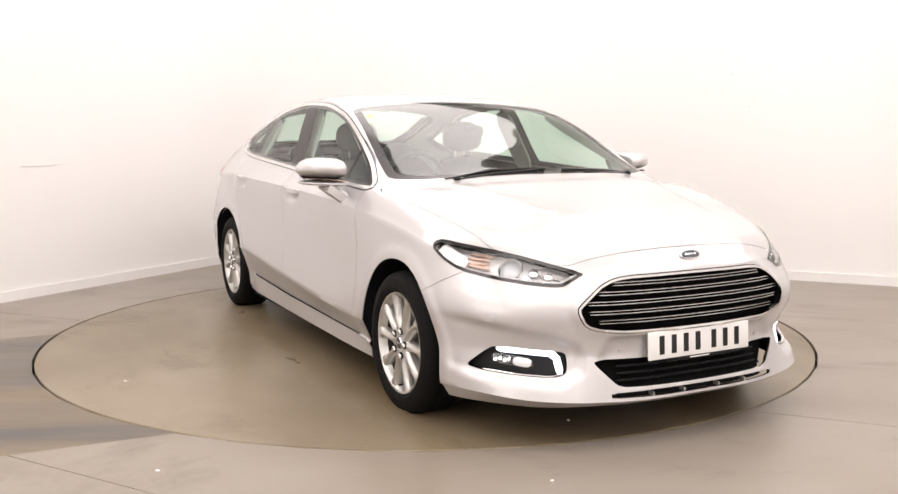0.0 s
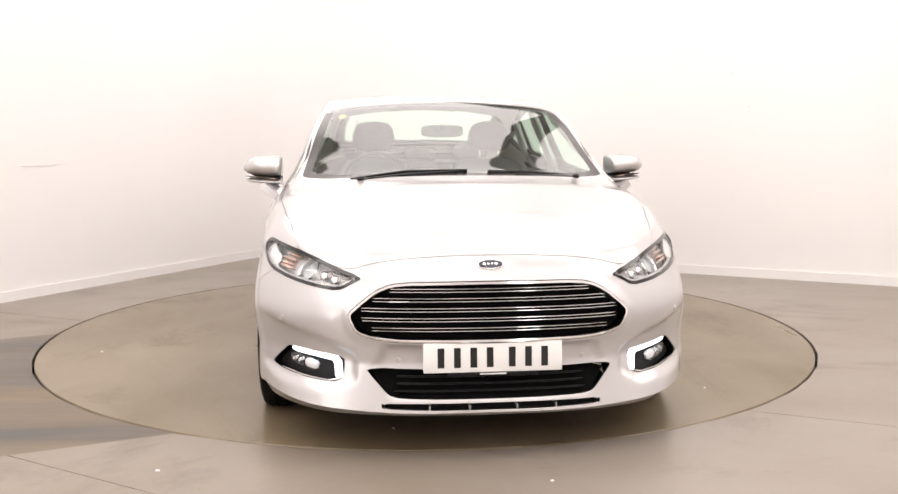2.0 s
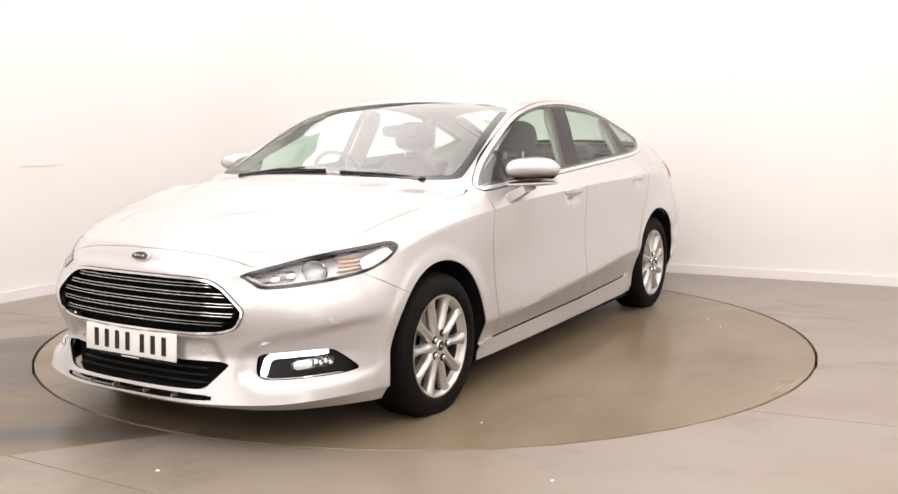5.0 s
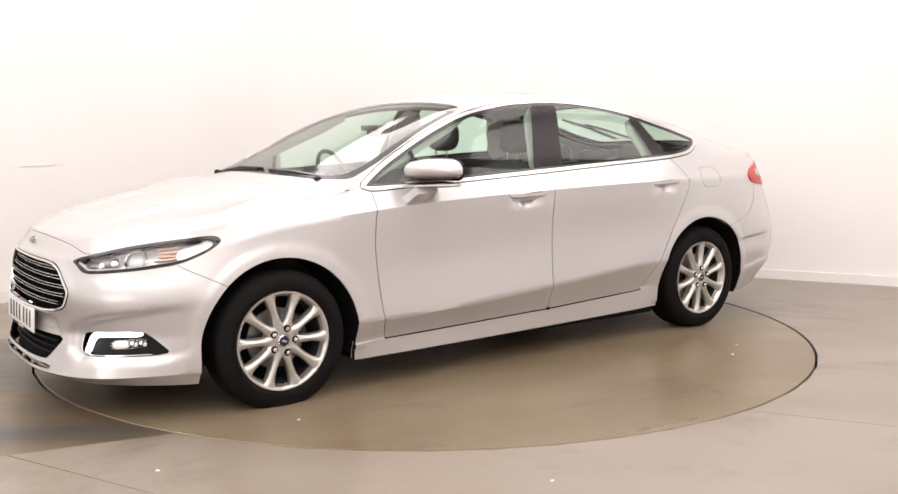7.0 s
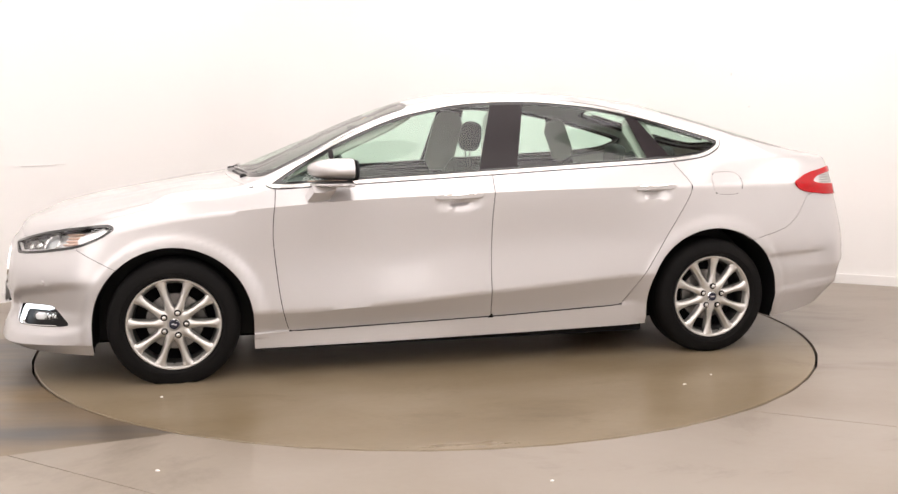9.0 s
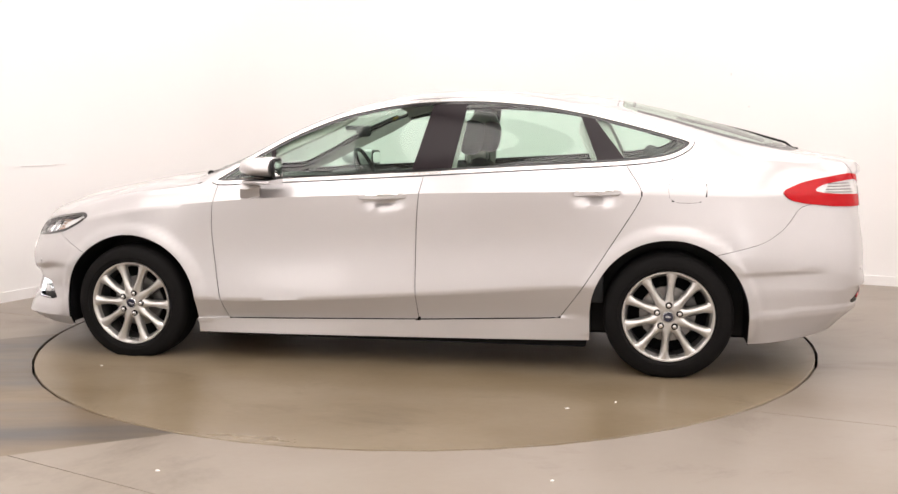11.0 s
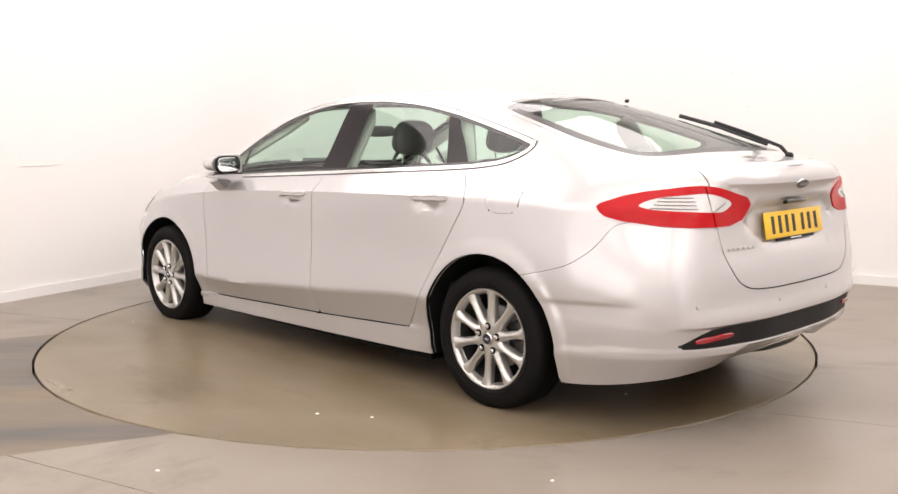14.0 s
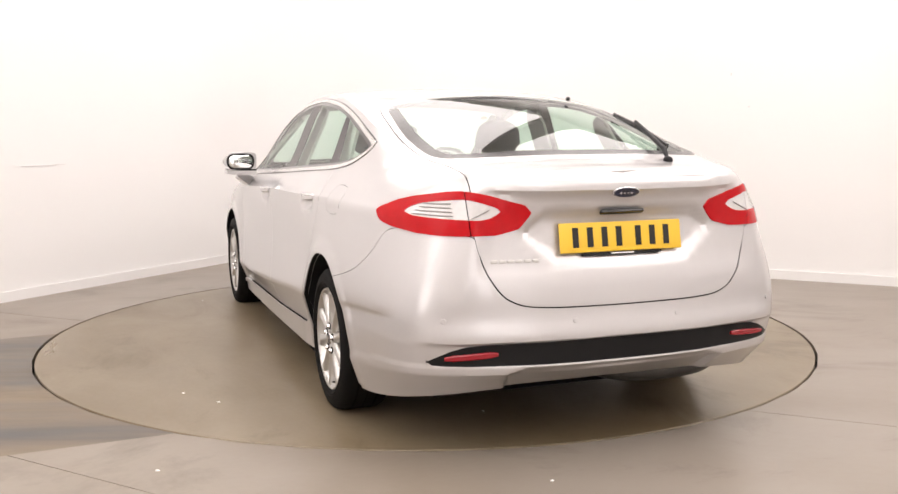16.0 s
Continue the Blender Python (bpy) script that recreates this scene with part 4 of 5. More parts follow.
def build_wheel(hub, turn):
    """A wheel whose axle stands hub above the ground, its tyre pressed flat where it rests."""
    wheel = new("wheel")
    wheel.parent = car
    prof = [(.205, -.19), (.222, -.205), (.255, -.213), (.290, -.208), (.307, -.195), (.3155, -.175), (.3175, -.1), (.3155, -.03), (.308, -.007), (.294, .006), (.270, .013), (.252, .0145), (.249, .0115), (.245, .0135), (.232, .009), (.2255, -.001), (.218, -.02)]
    bm = ring_bm(prof, 120)
    for v in bm.verts:
        if v.co.z < -hub:
            v.co.z = -hub
    part("tyre", bm, M_RUBBER, wheel, "black rubber tyre")
    for y in (-.055, -.1, -.145):
        bm = ring_bm([(.3170, y - .005), (.3181, y), (.3170, y + .005)], 64)
        for v in bm.verts:
            v.co.z = max(v.co.z, -hub)
        part("tread_groove", bm, M_SHELL, wheel)
    rim = part("rim", ring_bm([(.199, -.030), (.2035, -.022), (.2045, -.012), (.211, -.002), (.217, .0045), (.2235, .005), (.2262, -.002), (.2225, -.02)], 96), M_ALLOY, wheel, "ten-spoke silver alloy rim", m=pose(0, 0, 0, 0, turn, 0))
    part("barrel", ring_bm([(.205, -.19), (.200, -.17), (.193, -.07), (.199, -.030)], 72), M_BARREL, rim, "shaded grey inner barrel")
    part("hub", ring_bm([(.078, -.06), (.078, -.016), (.066, -.004), (.045, -.001), (.033, -.003), (.029, -.010)], 48, True), M_ALLOY, rim)
    first = part("spoke", spoke_bm(), M_ALLOY, rim)
    for k in range(1, 10):
        o = new("spoke", first.data)
        o.parent = rim
        o.matrix_basis = pose(0, 0, 0, 0, 36 * k, 0)
    cap = part("centre_cap", ring_bm([(.0265, -.012), (.0265, .000), (.024, .003), (.0235, .0035)], 32, True), M_CHROME, rim, "dark blue centre cap with a bright rim")
    part("cap_face", ring_bm([(.0235, .0036), (.022, .0052), (.010, .0062)], 32, True), M_BADGE, cap)
    part("cap_mark", box_bm(-.012, .012, .0060, .0068, -.004, .004, .0003), M_CHROME, cap, smooth=0)
    for k in range(5):
        a = radians(72 * k + 2)
        part("nut_seat", ring_bm([(.0165, -.012), (.0165, .0012), (.012, .0020), (.006, .0020)], 16, True), M_SHELL, rim, m=pose(.057 * math.sin(a), .0, .057 * math.cos(a)))
        part("wheel_nut", ring_bm([(.0115, -.012), (.0115, .008), (.009, .012), (.004, .013)], 6, True), M_CHROME, rim, m=pose(.057 * math.sin(a), 0, .057 * math.cos(a)))
    valve = ring_bm([(.004, 0), (.004, .022), (.003, .025)], 10, True)
    part("valve", valve, M_PLASTIC, rim, m=pose(.192 * math.sin(radians(198)), -.022, .192 * math.cos(radians(198))))
    part("brake_disc", ring_bm([(.06, -.085), (.138, -.085), (.138, -.105), (.06, -.105)], 48), M_DISCBRAKE, wheel, "grey steel brake disc")
    part("brake_caliper", box_bm(-.05, .05, -.12, -.07, .09, .15, .01), M_BARREL, wheel, m=pose(0, 0, 0, 0, -70, 0))
    # added black disc that keeps the gaps between the spokes in shade
    part("wheel_back", ring_bm([(.03, -.125), (.198, -.125), (.198, -.13), (.03, -.13)], 48, True), M_SHELL, wheel)
    return wheel


Z_HUB_F, Z_HUB_R, Y_HUB = .2935, .3085, .892
for x, y, hub, turn in ((X_F, Y_HUB + .018, Z_HUB_F, -20), (X_R, Y_HUB + .006, Z_HUB_R, -4)):
    axle = build_wheel(hub, turn)
    axle.matrix_basis = pose(x, y, hub)
    copy_thing(axle, pose(x, -y, hub, 0, 0, 180))


def arch_liner(xc, zc, r, s):
    bm = bmesh.new()
    ys = (.905, .70, .62)
    n = 24
    rings = []
    for y in ys:
        ring = [bm.verts.new((xc + r, s * y, .17))]
        ring += [bm.verts.new((xc + r * math.cos(math.pi * k / n), s * y, zc + r * math.sin(math.pi * k / n))) for k in range(n + 1)]
        ring.append(bm.verts.new((xc - r, s * y, .17)))
        rings.append(ring)
    for a, b in zip(rings, rings[1:]):
        for k in range(len(a) - 1):
            bm.faces.new((a[k], a[k + 1], b[k + 1], b[k]))
    bm.faces.new(rings[-1])
    for v in rings[0]:
        v.co.y = s * (skin(2.9 - v.co.x, max(v.co.z, .18))[0].y - .007)
    part("wheel_arch_liner", bm, M_PLASTIC, car)


for s in (1, -1):
    arch_liner(X_F, Z_F, R_ARCH_F + .003, s)
    arch_liner(X_R, Z_R, R_ARCH_R + .003, s)
part("floor_pan", box_bm(-1.02, 1.03, -.86, .86, .132, .19, .01), M_SHELL, car)
part("engine_tray", box_bm(1.03, 2.06, -.54, .54, .140, .20, .01), M_SHELL, car)
part("rear_floor", box_bm(-1.97, -1.02, -.61, .61, .155, .25, .01), M_SHELL, car)
part("silencer", blob_bm(-2.0, -.35, .24, .20, .30, .07), M_BARREL, car, "dark steel exhaust silencer")

# ---- front ----
for z, w in ((.632, .345), (.598, .405), (.562, .450), (.526, .448), (.490, .415)):
    for dz, h, mat, name in ((.0, .013, M_SLAT, "grille_slat"), (.0056, .0034, M_CHROME, "chrome_line"), (-.0056, .0034, M_CHROME, "chrome_line")):
        along_skin(name, [(-w, z + dz), (-.3, z + dz), (0, z + dz - .001), (.3, z + dz), (w, z + dz)], h, .02 if mat is M_SLAT else .012, mat, car, .026 if mat is M_SLAT else .010, steps=8)
for z in (.312, .285, .258):
    along_skin("intake_slat", [(-.37, z), (0, z), (.37, z)], .007, .02, M_PLASTIC, car, .03, steps=14)
for u in (-.24, -.09, .09, .24):
    p, n = skin(u, .204, .012)
    part("lip_fin", box_bm(-.02, .012, -.003, .003, -.008, .008, .001), M_ALLOY, car, m=Matrix.Translation(p))
for s in (1, -1):
    # lit strip along the top and the inner edge of the fog lamp recess
    along_skin("daytime_lamp", [(s * .62, .292), (s * .628, .345), (s * .65, .360), (s * .76, .367), (s * .875, .370)], .027, .016, M_LED, car, .014, "lit white daytime lamp strip", steps=6)
    fog = along_skin("fog_lamp", [(s * .735, .325), (s * .90, .338)], .042, .012, M_CLEAR, car, .020, "clear rectangular fog lamp", steps=6)
    along_skin("bowl", [(s * .745, .326), (s * .82, .331)], .034, .010, M_REFLECT, fog, .028, steps=5)
    for k in range(4):
        along_skin("facet", [(s * (.828 + .018 * k), .335 - .006 * (k % 2)), (s * (.842 + .018 * k), .335 - .006 * (k % 2))], .020, .010, M_CHROME, fog, .026, steps=3)
    along_skin("fog_edge", [(s * .61, .290), (s * .66, .280), (s * .80, .283), (s * .93, .290)], .006, .010, M_CHROME, car, .004, "thin bright edge under fog lamp", steps=5)
    p, n = skin(s * .807, .697, .010)
    eye = part("projector", ring_bm([(.049, -.02), (.050, .008), (.047, .012), (.043, .008), (.041, -.02)], 40), M_CHROME, car, "chrome ringed projector lens", m=Matrix.Translation(p - n * .03) @ n.to_track_quat("Y", "Z").to_matrix().to_4x4())
    lens = bmesh.new()
    bmesh.ops.create_uvsphere(lens, u_segments=24, v_segments=12, radius=.041)
    bmesh.ops.scale(lens, vec=(1, .5, 1), verts=lens.verts)
    part("lens", lens, M_LENS, eye, m=pose(0, -.012, 0))
    for k, (u, z) in enumerate(((.93, .738), (.945, .723), (.95, .708), (.945, .693))):
        along_skin("indicator_rib", [(s * (u - .05), z), (s * (u + .045), z + .006)], .011, .012, M_AMBER, car, .03, steps=4)
    along_skin("lamp_blade", [(s * .50, .672), (s * .58, .640), (s * .72, .645), (s * .9, .660), (s * 1.02, .684)], .012, .010, M_WHITELENS, car, .012, "white strip along lamp base", steps=5)
    # wide pale fin, added so the lamp's outer end looks bright from the side
    along_skin("lamp_fill", [(s * .99, .692), (s * 1.07, .726), (s * 1.135, .750)], .062, .006, M_REFLECT, car, .016, "pale fin added to brighten outer lamp", steps=5)
    along_skin("lamp_bezel", [(s * .54, .672), (s * .68, .690)], .040, .008, M_DISCBRAKE, car, .030, "grey inner lamp bezel", steps=5)
    for u, z in ((.63, .675), (.70, .685)):
        part("lamp_bowl", blob_bm(0, 0, 0, .022, .022, .012, 2.2, 16, 8), M_CHROME, car, m=on_skin(s * u, z, .036))
    part("parking_sensor", disc_bm(.010, .004, 16), M_PAINT, car, m=on_skin(s * .352, .372, -.0005))
    part("parking_sensor", disc_bm(.010, .004, 16), M_PAINT, car, m=on_skin(s * .86, .50, -.0005))
    part("parking_sensor", disc_bm(.010, .004, 16), M_PAINT, car, m=on_skin(s * 5.28, .545, -.0005))
    part("parking_sensor", disc_bm(.010, .004, 16), M_PAINT, car, m=on_skin(s * 5.76, .53, -.0005))
    for k in range(4):
        along_skin("tail_rib", [(s * (5.03 + .01 * k), .916 + .013 * k), (s * (5.215 - .008 * k), .914 + .0145 * k)], .005, .004, M_DISCBRAKE, car, -.0065, steps=6)
    along_skin("tail_rib", [(s * 5.30, .905), (s * 5.385, .937)], .005, .004, M_DISCBRAKE, car, -.0065, steps=4)
    along_skin("rear_reflector", [(s * 5.29, .404), (s * 5.47, .417)], .024, .012, M_REDDARK, car, -.002, "dark red rear reflector", steps=6)


def badge(parent, m, w=.056):
    b = part("badge", disc_bm(w, .006, 40, .3, .40), M_CHROME, parent, "oval dark blue badge with chrome rim", m=m)
    part("badge_face", disc_bm(w * .92, .0035, 40, .3, .37), M_BADGE, b, m=pose(0, 0, .005))
    bm = bmesh.new()
    for x, hw, hh in ((-.024, .006, .009), (-.009, .005, .006), (.005, .004, .006), (.020, .006, .008)):
        bmesh.ops.create_cube(bm, size=1, matrix=Matrix.LocRotScale((x, 0, .0095), Euler((0, 0, -.3)), (hw * 1.6, hh * .9, .0015)))
    part("badge_mark", bm, M_CHROME, b, smooth=0)


badge(car, on_skin(0, .722, -.001), .050)
badge(car, on_skin(5.97, .995, -.002), .057)


def plate(mat, m, label):
    p = part("number_plate", box_bm(-.26, .26, -.0555, .0555, 0, .007, .003), mat, car, label, m=m)
    x = -.219
    for k in range(7):
        part("plate_bar", box_bm(x + .012, x + .037, -.037, .037, .0068, .0082), M_INK, p, smooth=0)
        x += .05 + (.033 if k == 3 else .011)
    part("plate_holder", box_bm(-.17, .17, -.068, -.057, -.004, .004, .001), M_PLASTIC, p)
    part("holder_mark", box_bm(-.05, .05, -.065, -.060, .0041, .005), M_PLATE_W, p, smooth=0)


def facing(x, z, tilt, yaw):
    """Upright, its face towards yaw, leaning back by tilt."""
    return Matrix.Translation((x, 0, z)) @ pose(0, 0, 0, 0, 0, yaw) @ pose(0, 0, 0, 90 - tilt, 0, 90)


plate(M_PLATE_W, facing(2.322, .387, 3, 0), "white front number plate with dark bars")
plate(M_PLATE_Y, facing(-2.372, .826, 10, 180), "yellow rear number plate with dark bars")
part("plate_handle", box_bm(-.09, .09, -.012, .012, 0, .014, .004), M_BLACK, car, "black tailgate release", m=facing(-2.372, .925, -60, 180))
for k in range(6):
    part("name_bar", box_bm(-.012, .012, -.006, .006, 0, .003, .001), M_ALLOY, car, m=on_skin(5.44 + .034 * k, .752, -.001))

# ---- handles, mirrors, wipers ----
def mirror_shell(s, z0, z1, inset, reach):
    """A bowl round the mirror: flat behind, rounded in front, tapering outwards."""
    bm = bmesh.new()
    rings = []
    n = 18
    for q in (0, .02, .08, .2, .35, .5, .65, .78, .88, .95, .985, 1.0):
        end = 1 - .55 * max(0, (q - .85) / .15) ** 2 - .25 * max(0, (.06 - q) / .06) ** 2
        y = .880 + .198 * q * reach
        xf, xr = .778 - inset - .030 * q - .095 * q ** 4, .556 + .004 * q
        top, low = z1 + (.005 * math.sin(math.pi * q) - .030 * q ** 5) * (z1 > 1.05), z0 + (.022 * q ** 2 if z1 > 1.0 else .012 * q)
        mid, h = (top + low) / 2, (top - low) / 2 * end
        ring = [(xr, mid - h * .93), (xr, mid + h * .93)]
        for k in range(n + 1):
            a = math.pi / 2 - math.pi * k / n
            ring.append((xr + .012 + (xf - xr - .012) * (.62 + .38 * end) * math.cos(a) ** .75, mid + h * math.copysign(abs(math.sin(a)) ** .8, math.sin(a))))
        rings.append([bm.verts.new((x, s * y, z)) for x, z in ring])
    m = len(rings[0])
    for a, b in zip(rings, rings[1:]):
        for k in range(m):
            bm.faces.new((a[k], a[(k + 1) % m], b[(k + 1) % m], b[k]))
    bm.faces.new(rings[0]), bm.faces.new(rings[-1])
    return bm


def tile_bm(w, h, d, r):
    """A flat plate in the xy plane with round corners and a soft rim."""
    bm = bmesh.new()
    rows = []
    for k, z in ((1.0, 0), (1.0, d * .7), (.96, d)):
        row = []
        for cx, cy, a0 in ((1, 1, 0), (-1, 1, 90), (-1, -1, 180), (1, -1, 270)):
            for j in range(7):
                a = radians(a0 + 15 * j)
                row.append(bm.verts.new((k * (cx * (w / 2 - r) + r * math.cos(a)), k * (cy * (h / 2 - r) + r * math.sin(a)), z)))
        rows.append(row)
    n = len(rows[0])
    for a, b in zip(rows, rows[1:]):
        for k in range(n):
            bm.faces.new((a[k], a[(k + 1) % n], b[(k + 1) % n], b[k]))
    bm.faces.new(rows[0]), bm.faces.new(rows[-1])
    return bm



for s in (1, -1):
    for cx, cy, cz in ((.012, .922, .888), (-1.061, .905, .915)):
        P = [(cx + .125 - .25 * k / 12, s * (cy + .010 - .016 * (2 * k / 12 - 1) ** 2), cz + .004 * (2 * k / 12 - 1)) for k in range(13)]
        h = part("door_handle", sweep_bm(P, [(0, s, 0)] * 13, .032, .022), M_PAINT, car, "silver pull handle with bright strip")
        P = [(x, y + s * .0105, z + .009) for x, y, z in P[2:-2]]
        part("handle_strip", sweep_bm(P, [(0, s, .3)] * 9, .008, .004), M_CHROME, h)
    mir = new("door_mirror")
    mir.parent = car
    tagged(mir, "silver door mirror with black base")
    part("housing", mirror_shell(s, .978, 1.084, 0.0, 1.0), M_PAINT, mir, smooth=60)
    part("lower_trim", mirror_shell(s, .940, .974, .010, .95), M_PAINT, mir, "silver lower mirror shell", smooth=60)
    part("shadow_gap", mirror_shell(s, .970, .982, .012, .95), M_PLASTIC, mir)
    part("indicator", sweep_bm([(.772 - .022 * k - .005 * k * k, s * (.90 + .036 * k), .975 + .002 * k) for k in range(5)], [(1, s * .4, 0)] * 5, .007, .010), M_AMBER, mir, "slim mirror indicator")
    part("arm", sweep_bm([(.735, s * .836, .872), (.735, s * .872, .880), (.725, s * .920, .908), (.70, s * .975, .950)], [(1, 0, -.2)] * 4, .058, .11, False), M_PAINT, mir, "silver mirror arm", smooth=60)
    part("foot", blob_bm(.735, s * .848, .892, .062, .026, .030, 2.6), M_PAINT, mir)
    back = lambda x: Matrix.Translation((x, s * .978, 1.030)) @ Vector((-1, -s * .1, 0)).to_track_quat("Z", "Y").to_matrix().to_4x4()
    part("mirror_glass", tile_bm(.148, .078, .004, .032), M_MIRROR, mir, m=back(.545))
    part("mirror_rim", tile_bm(.172, .100, .012, .042), M_PLASTIC, mir, m=back(.556))


def wiper(pts, out, blade, parent):
    w = new("wiper")
    w.parent = parent
    part("arm", sweep_bm(pts, [out] * len(pts), .018, .014), M_PLASTIC, w)
    part("blade", sweep_bm(blade, [out] * len(blade), .016, .020), M_BLACK, w)
    part("pivot", blob_bm(*pts[0], .018, .018, .018), M_PLASTIC, w)
    tagged(w, "black wiper arm and blade")


wiper([(1.15, -.47, .985), (1.13, -.25, 1.008), (1.12, 0, 1.02)], (.4, 0, 1), [(1.115, -.52, .985), (1.10, -.25, 1.022), (1.11, .05, 1.024)], car)
wiper([(1.08, .60, .985), (1.11, .42, .995), (1.13, .28, 1.005)], (.4, 0, 1), [(1.04, .60, .992), (1.08, .40, 1.01), (1.12, .15, 1.018)], car)
wiper([(-2.185, -.324, 1.098), (-2.13, -.345, 1.142), (-1.92, -.40, 1.205), (-1.72, -.455, 1.258)], (-.3, 0, 1), [(-2.02, -.43, 1.150), (-1.75, -.455, 1.233), (-1.505, -.47, 1.292)], car)
part("brake_lamp", sweep_bm([(-1.245, .25 - .05 * k, 1.372 - .0006 * (k - 5) ** 2) for k in range(11)], [(-.5, 0, 1)] * 11, .018, .012), M_BLACK, car, "black high brake lamp strip")
part("aerial", blob_bm(-1.25, -.36, 1.372, .012, .010, .010), M_BLACK, car)

# ---- cabin ----


def cushion_bm(x, y, z, d, w, h, lean, power=3.4):
    """A stuffed pad: rounded, a little narrower at the top, standing at (x, y, z)."""
    bm = blob_bm(0, 0, h / 2, d / 2, w / 2, h / 2, power, 32, 18)
    for v in bm.verts:
        v.co.y *= 1 - .20 * max(0, v.co.z / h - .35)
        v.co.x += .10 * d * math.cos(2.2 * v.co.y / w)
    bmesh.ops.transform(bm, matrix=pose(x, y, z, 0, -lean, 0), verts=bm.verts)
    return bm


def build_seat(y):
    seat = new("seat")
    seat.parent = car
    part("cushion", box_bm(-.25, .28, y - .25, y + .25, .38, .56, .06, 4), M_CLOTH, seat)
    part("backrest", cushion_bm(-.17, y, .46, .17, .52, .60, 16, 4.0), M_CLOTH, seat)
    for d in (-.19, .19):
        part("bolster", cushion_bm(-.13, y + d, .50, .15, .11, .46, 16), M_CLOTH, seat)
    part("headrest", cushion_bm(-.355, y, 1.085, .115, .275, .190, 10, 3.0), M_CLOTH, seat)
    for d in (-.06, .06):
        part("headrest_post", ring_bm([(.006, 0), (.006, .08)], 10, True), M_CHROME, seat, m=pose(-.345, y + d, 1.015, 90, 0, 0))
    tagged(seat, "dark grey cloth front seat")


for y in (.37, -.37):
    build_seat(y)
bench = new("rear_bench")
bench.parent = car
part("cushion", box_bm(-1.15, -.62, -.62, .62, .36, .54, .06, 4), M_CLOTH, bench)
for y in (.40, -.22):
    part("backrest", cushion_bm(-1.10, y, .46, .17, .42 if y > 0 else .82, .57, 22, 5.0), M_CLOTH, bench)
for y in (.36, 0, -.36):
    part("headrest", cushion_bm(-1.345, y, .985, .10, .25, .14 if y else .10, 12, 3.0), M_CLOTH, bench)
tagged(bench, "dark grey cloth rear bench")
bm = box_bm(.52, 1.12, -.72, .72, .62, .925, .08, 4)
for v in bm.verts:
    if v.co.z > .8:
        v.co.z += .05 * max(0, v.co.x - .6)
part("dashboard", bm, M_DASH, car, "dark grey moulded dashboard")
part("instrument_cowl", blob_bm(.58, -.37, .93, .10, .18, .045), M_DASH, car)
part("centre_screen", box_bm(.50, .56, -.12, .12, .76, .92, .02, 2), M_BLACK, car)
part("parcel_shelf", box_bm(-1.98, -1.36, -.55, .55, .965, .985, .008), M_DASH, car)
wheel_m = pose(.44, -.37, .93, 0, -68, 0)
sw = bmesh.new()
n = 40
R = [[sw.verts.new(((.182 + .013 * math.cos(b)) * math.cos(a), (.182 + .013 * math.cos(b)) * math.sin(a), .013 * math.sin(b))) for b in [2 * math.pi * j / 8 for j in range(8)]] for a in [2 * math.pi * k / n for k in range(n)]]
for k in range(n):
    for j in range(8):
        sw.faces.new((R[k][j], R[(k + 1) % n][j], R[(k + 1) % n][(j + 1) % 8], R[k][(j + 1) % 8]))
steer = part("steering_wheel", sw, M_DASH, car, "dark leather steering wheel", m=wheel_m)
part("steering_hub", blob_bm(0, 0, -.01, .075, .085, .03), M_DASH, steer)
for a in (0, 90, 180):
    part("steering_spoke", box_bm(.05, .175, -.02, .02, -.012, .004, .005), M_DASH, steer, m=pose(0, 0, 0, 0, 0, a + 90))
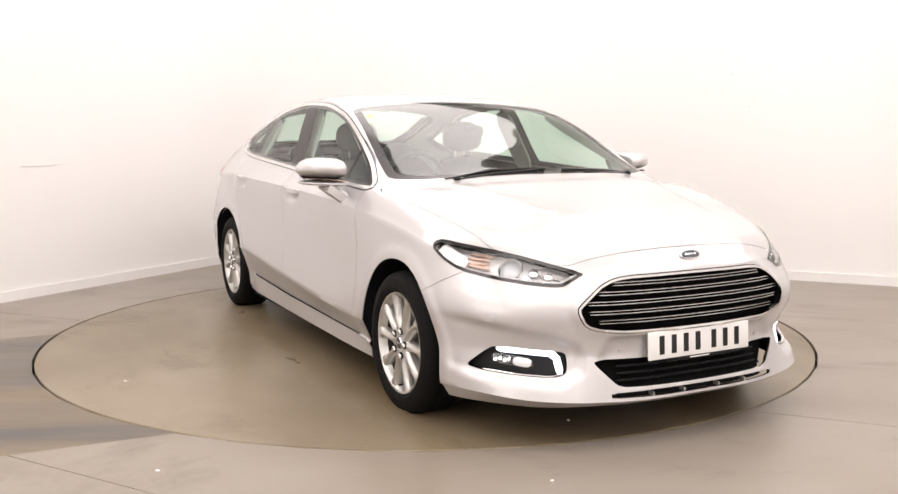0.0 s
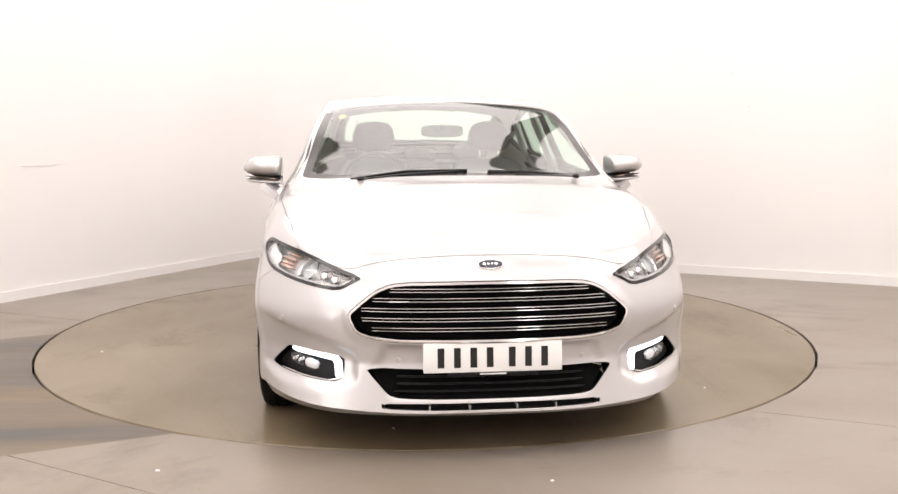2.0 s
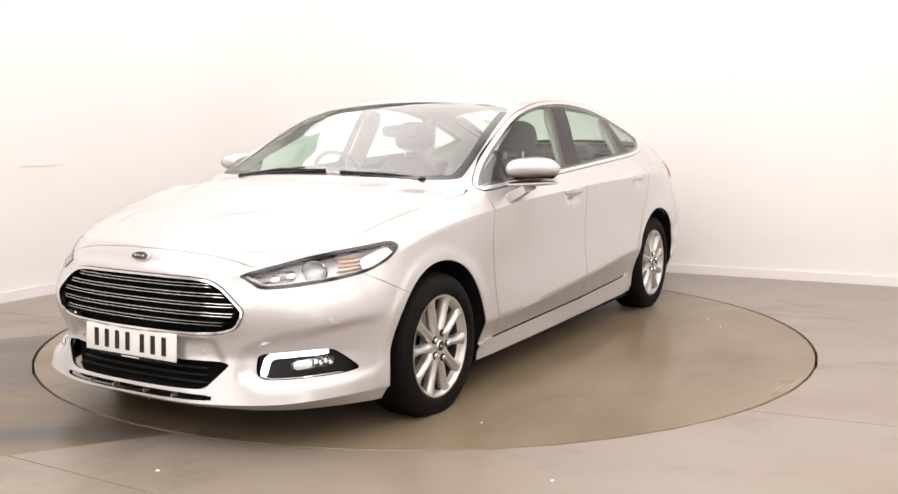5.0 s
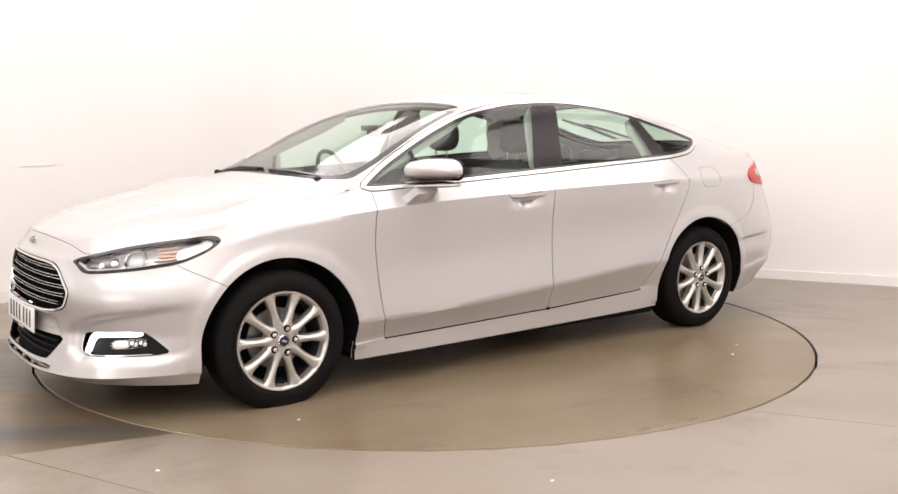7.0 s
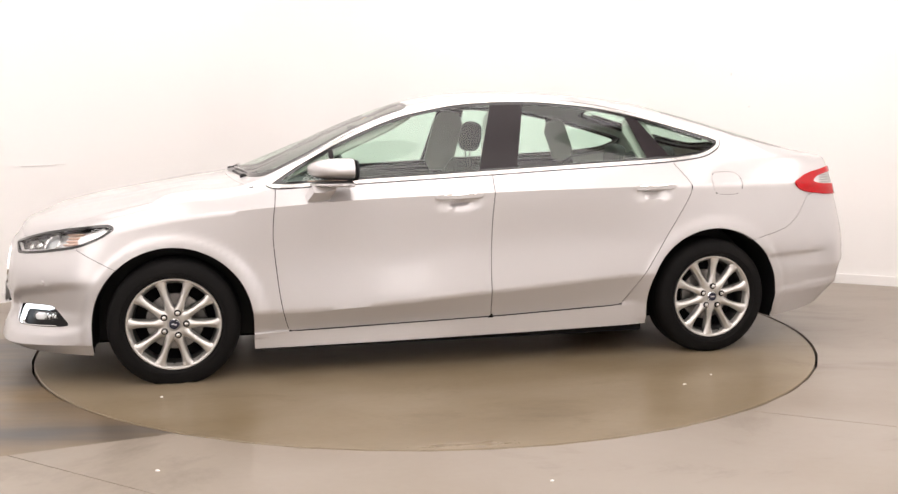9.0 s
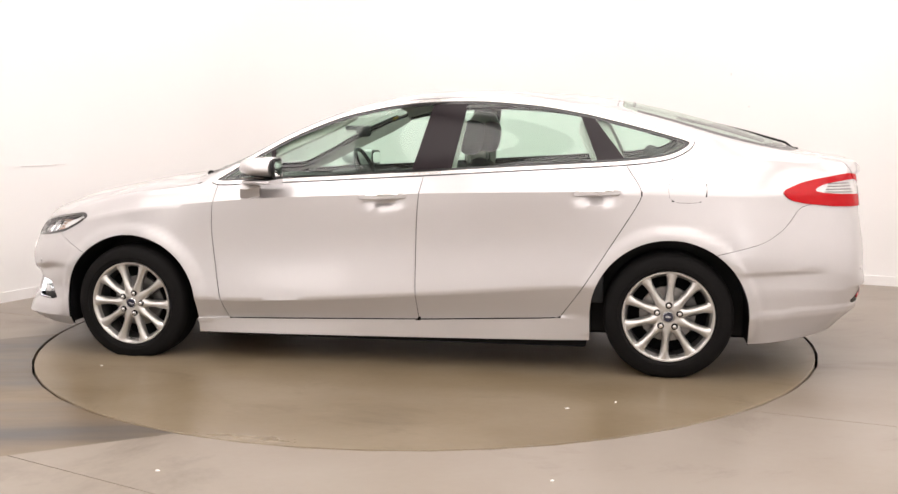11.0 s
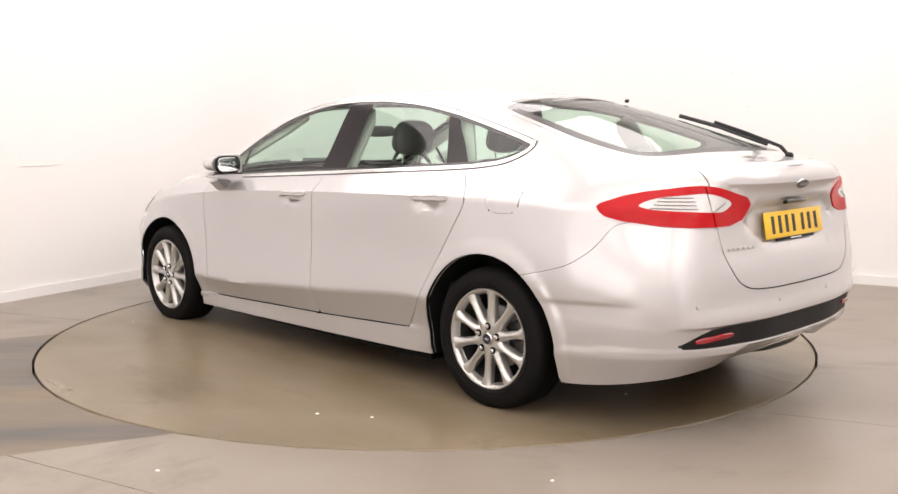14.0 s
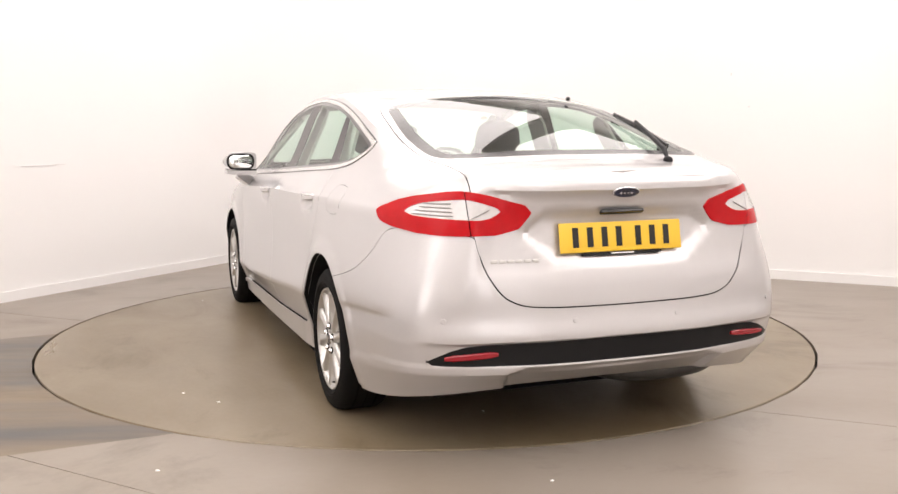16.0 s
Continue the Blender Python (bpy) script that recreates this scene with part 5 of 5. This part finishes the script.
part("screen_sticker", disc_bm(.022, .001, 20), M_PLATE_Y, car, "small round yellow sticker inside windscreen", m=Matrix.Translation((.30, -.56, 1.298)) @ Vector((.45, -.2, .85)).to_track_quat("Z", "Y").to_matrix().to_4x4())
inside = part("rear_view_mirror", blob_bm(.36, 0, 1.215, .022, .12, .035, 3.5), M_DASH, car, "dark rear-view mirror on the windscreen")
part("mirror_stem", box_bm(.36, .47, -.02, .02, 1.22, 1.25, .006), M_DASH, inside)
for s in (1, -1):
    for x0, z0, x1, z1, w in ((.98, .96, .22, 1.30, .06), (-.225, .95, -.295, 1.34, .20), (-1.14, 1.02, -1.01, 1.28, .15)):
        y0, y1 = .790, .632
        part("pillar_lining", sweep_bm([(x0 + (x1 - x0) * k / 6, s * (y0 + (y1 - y0) * ((z0 + (z1 - z0) * k / 6) - .95) / .38), z0 + (z1 - z0) * k / 6) for k in range(7)], [(0, s, .5)] * 7, w, .02), M_LINER, car)
    part("door_lining", box_bm(-1.1, .95, s * .76, s * .80, .35, .955, .01), M_DASH, car)


# ---- the turning table and car ----
YAW = [(0.0, -63.81), (0.5, -67.54), (1.0, -73.27), (1.5, -79.13), (2.0, -85.49), (2.5, -91.35), (3.0, -97.59), (3.5, -103.57), (4.0, -109.89), (4.5, -115.78), (5.0, -122.0), (5.5, -127.9), (6.0, -133.75), (6.5, -139.6), (7.0, -145.4), (7.5, -151.25), (8.0, -157.1), (8.5, -162.85), (9.0, -168.65), (9.5, -174.45), (10.0, -180.25), (10.5, -186.05), (11.0, -191.85), (11.5, -197.5), (12.0, -203.4), (12.5, -209.2), (13.0, -215.1), (13.5, -221.0), (14.0, -226.95), (14.5, -232.8), (15.0, -238.75), (15.5, -244.65), (16.0, -250.7)]
OFFSET = Vector((0.017, 0.056, 0.0))


def motions():
    walk(turntable, [(t, pose(0, 0, 0, 0, 0, a)) for t, a in YAW])
    walk(car, [(t, pose(0, 0, 0, 0, 0, a) @ Matrix.Translation(OFFSET)) for t, a in YAW])


motions()
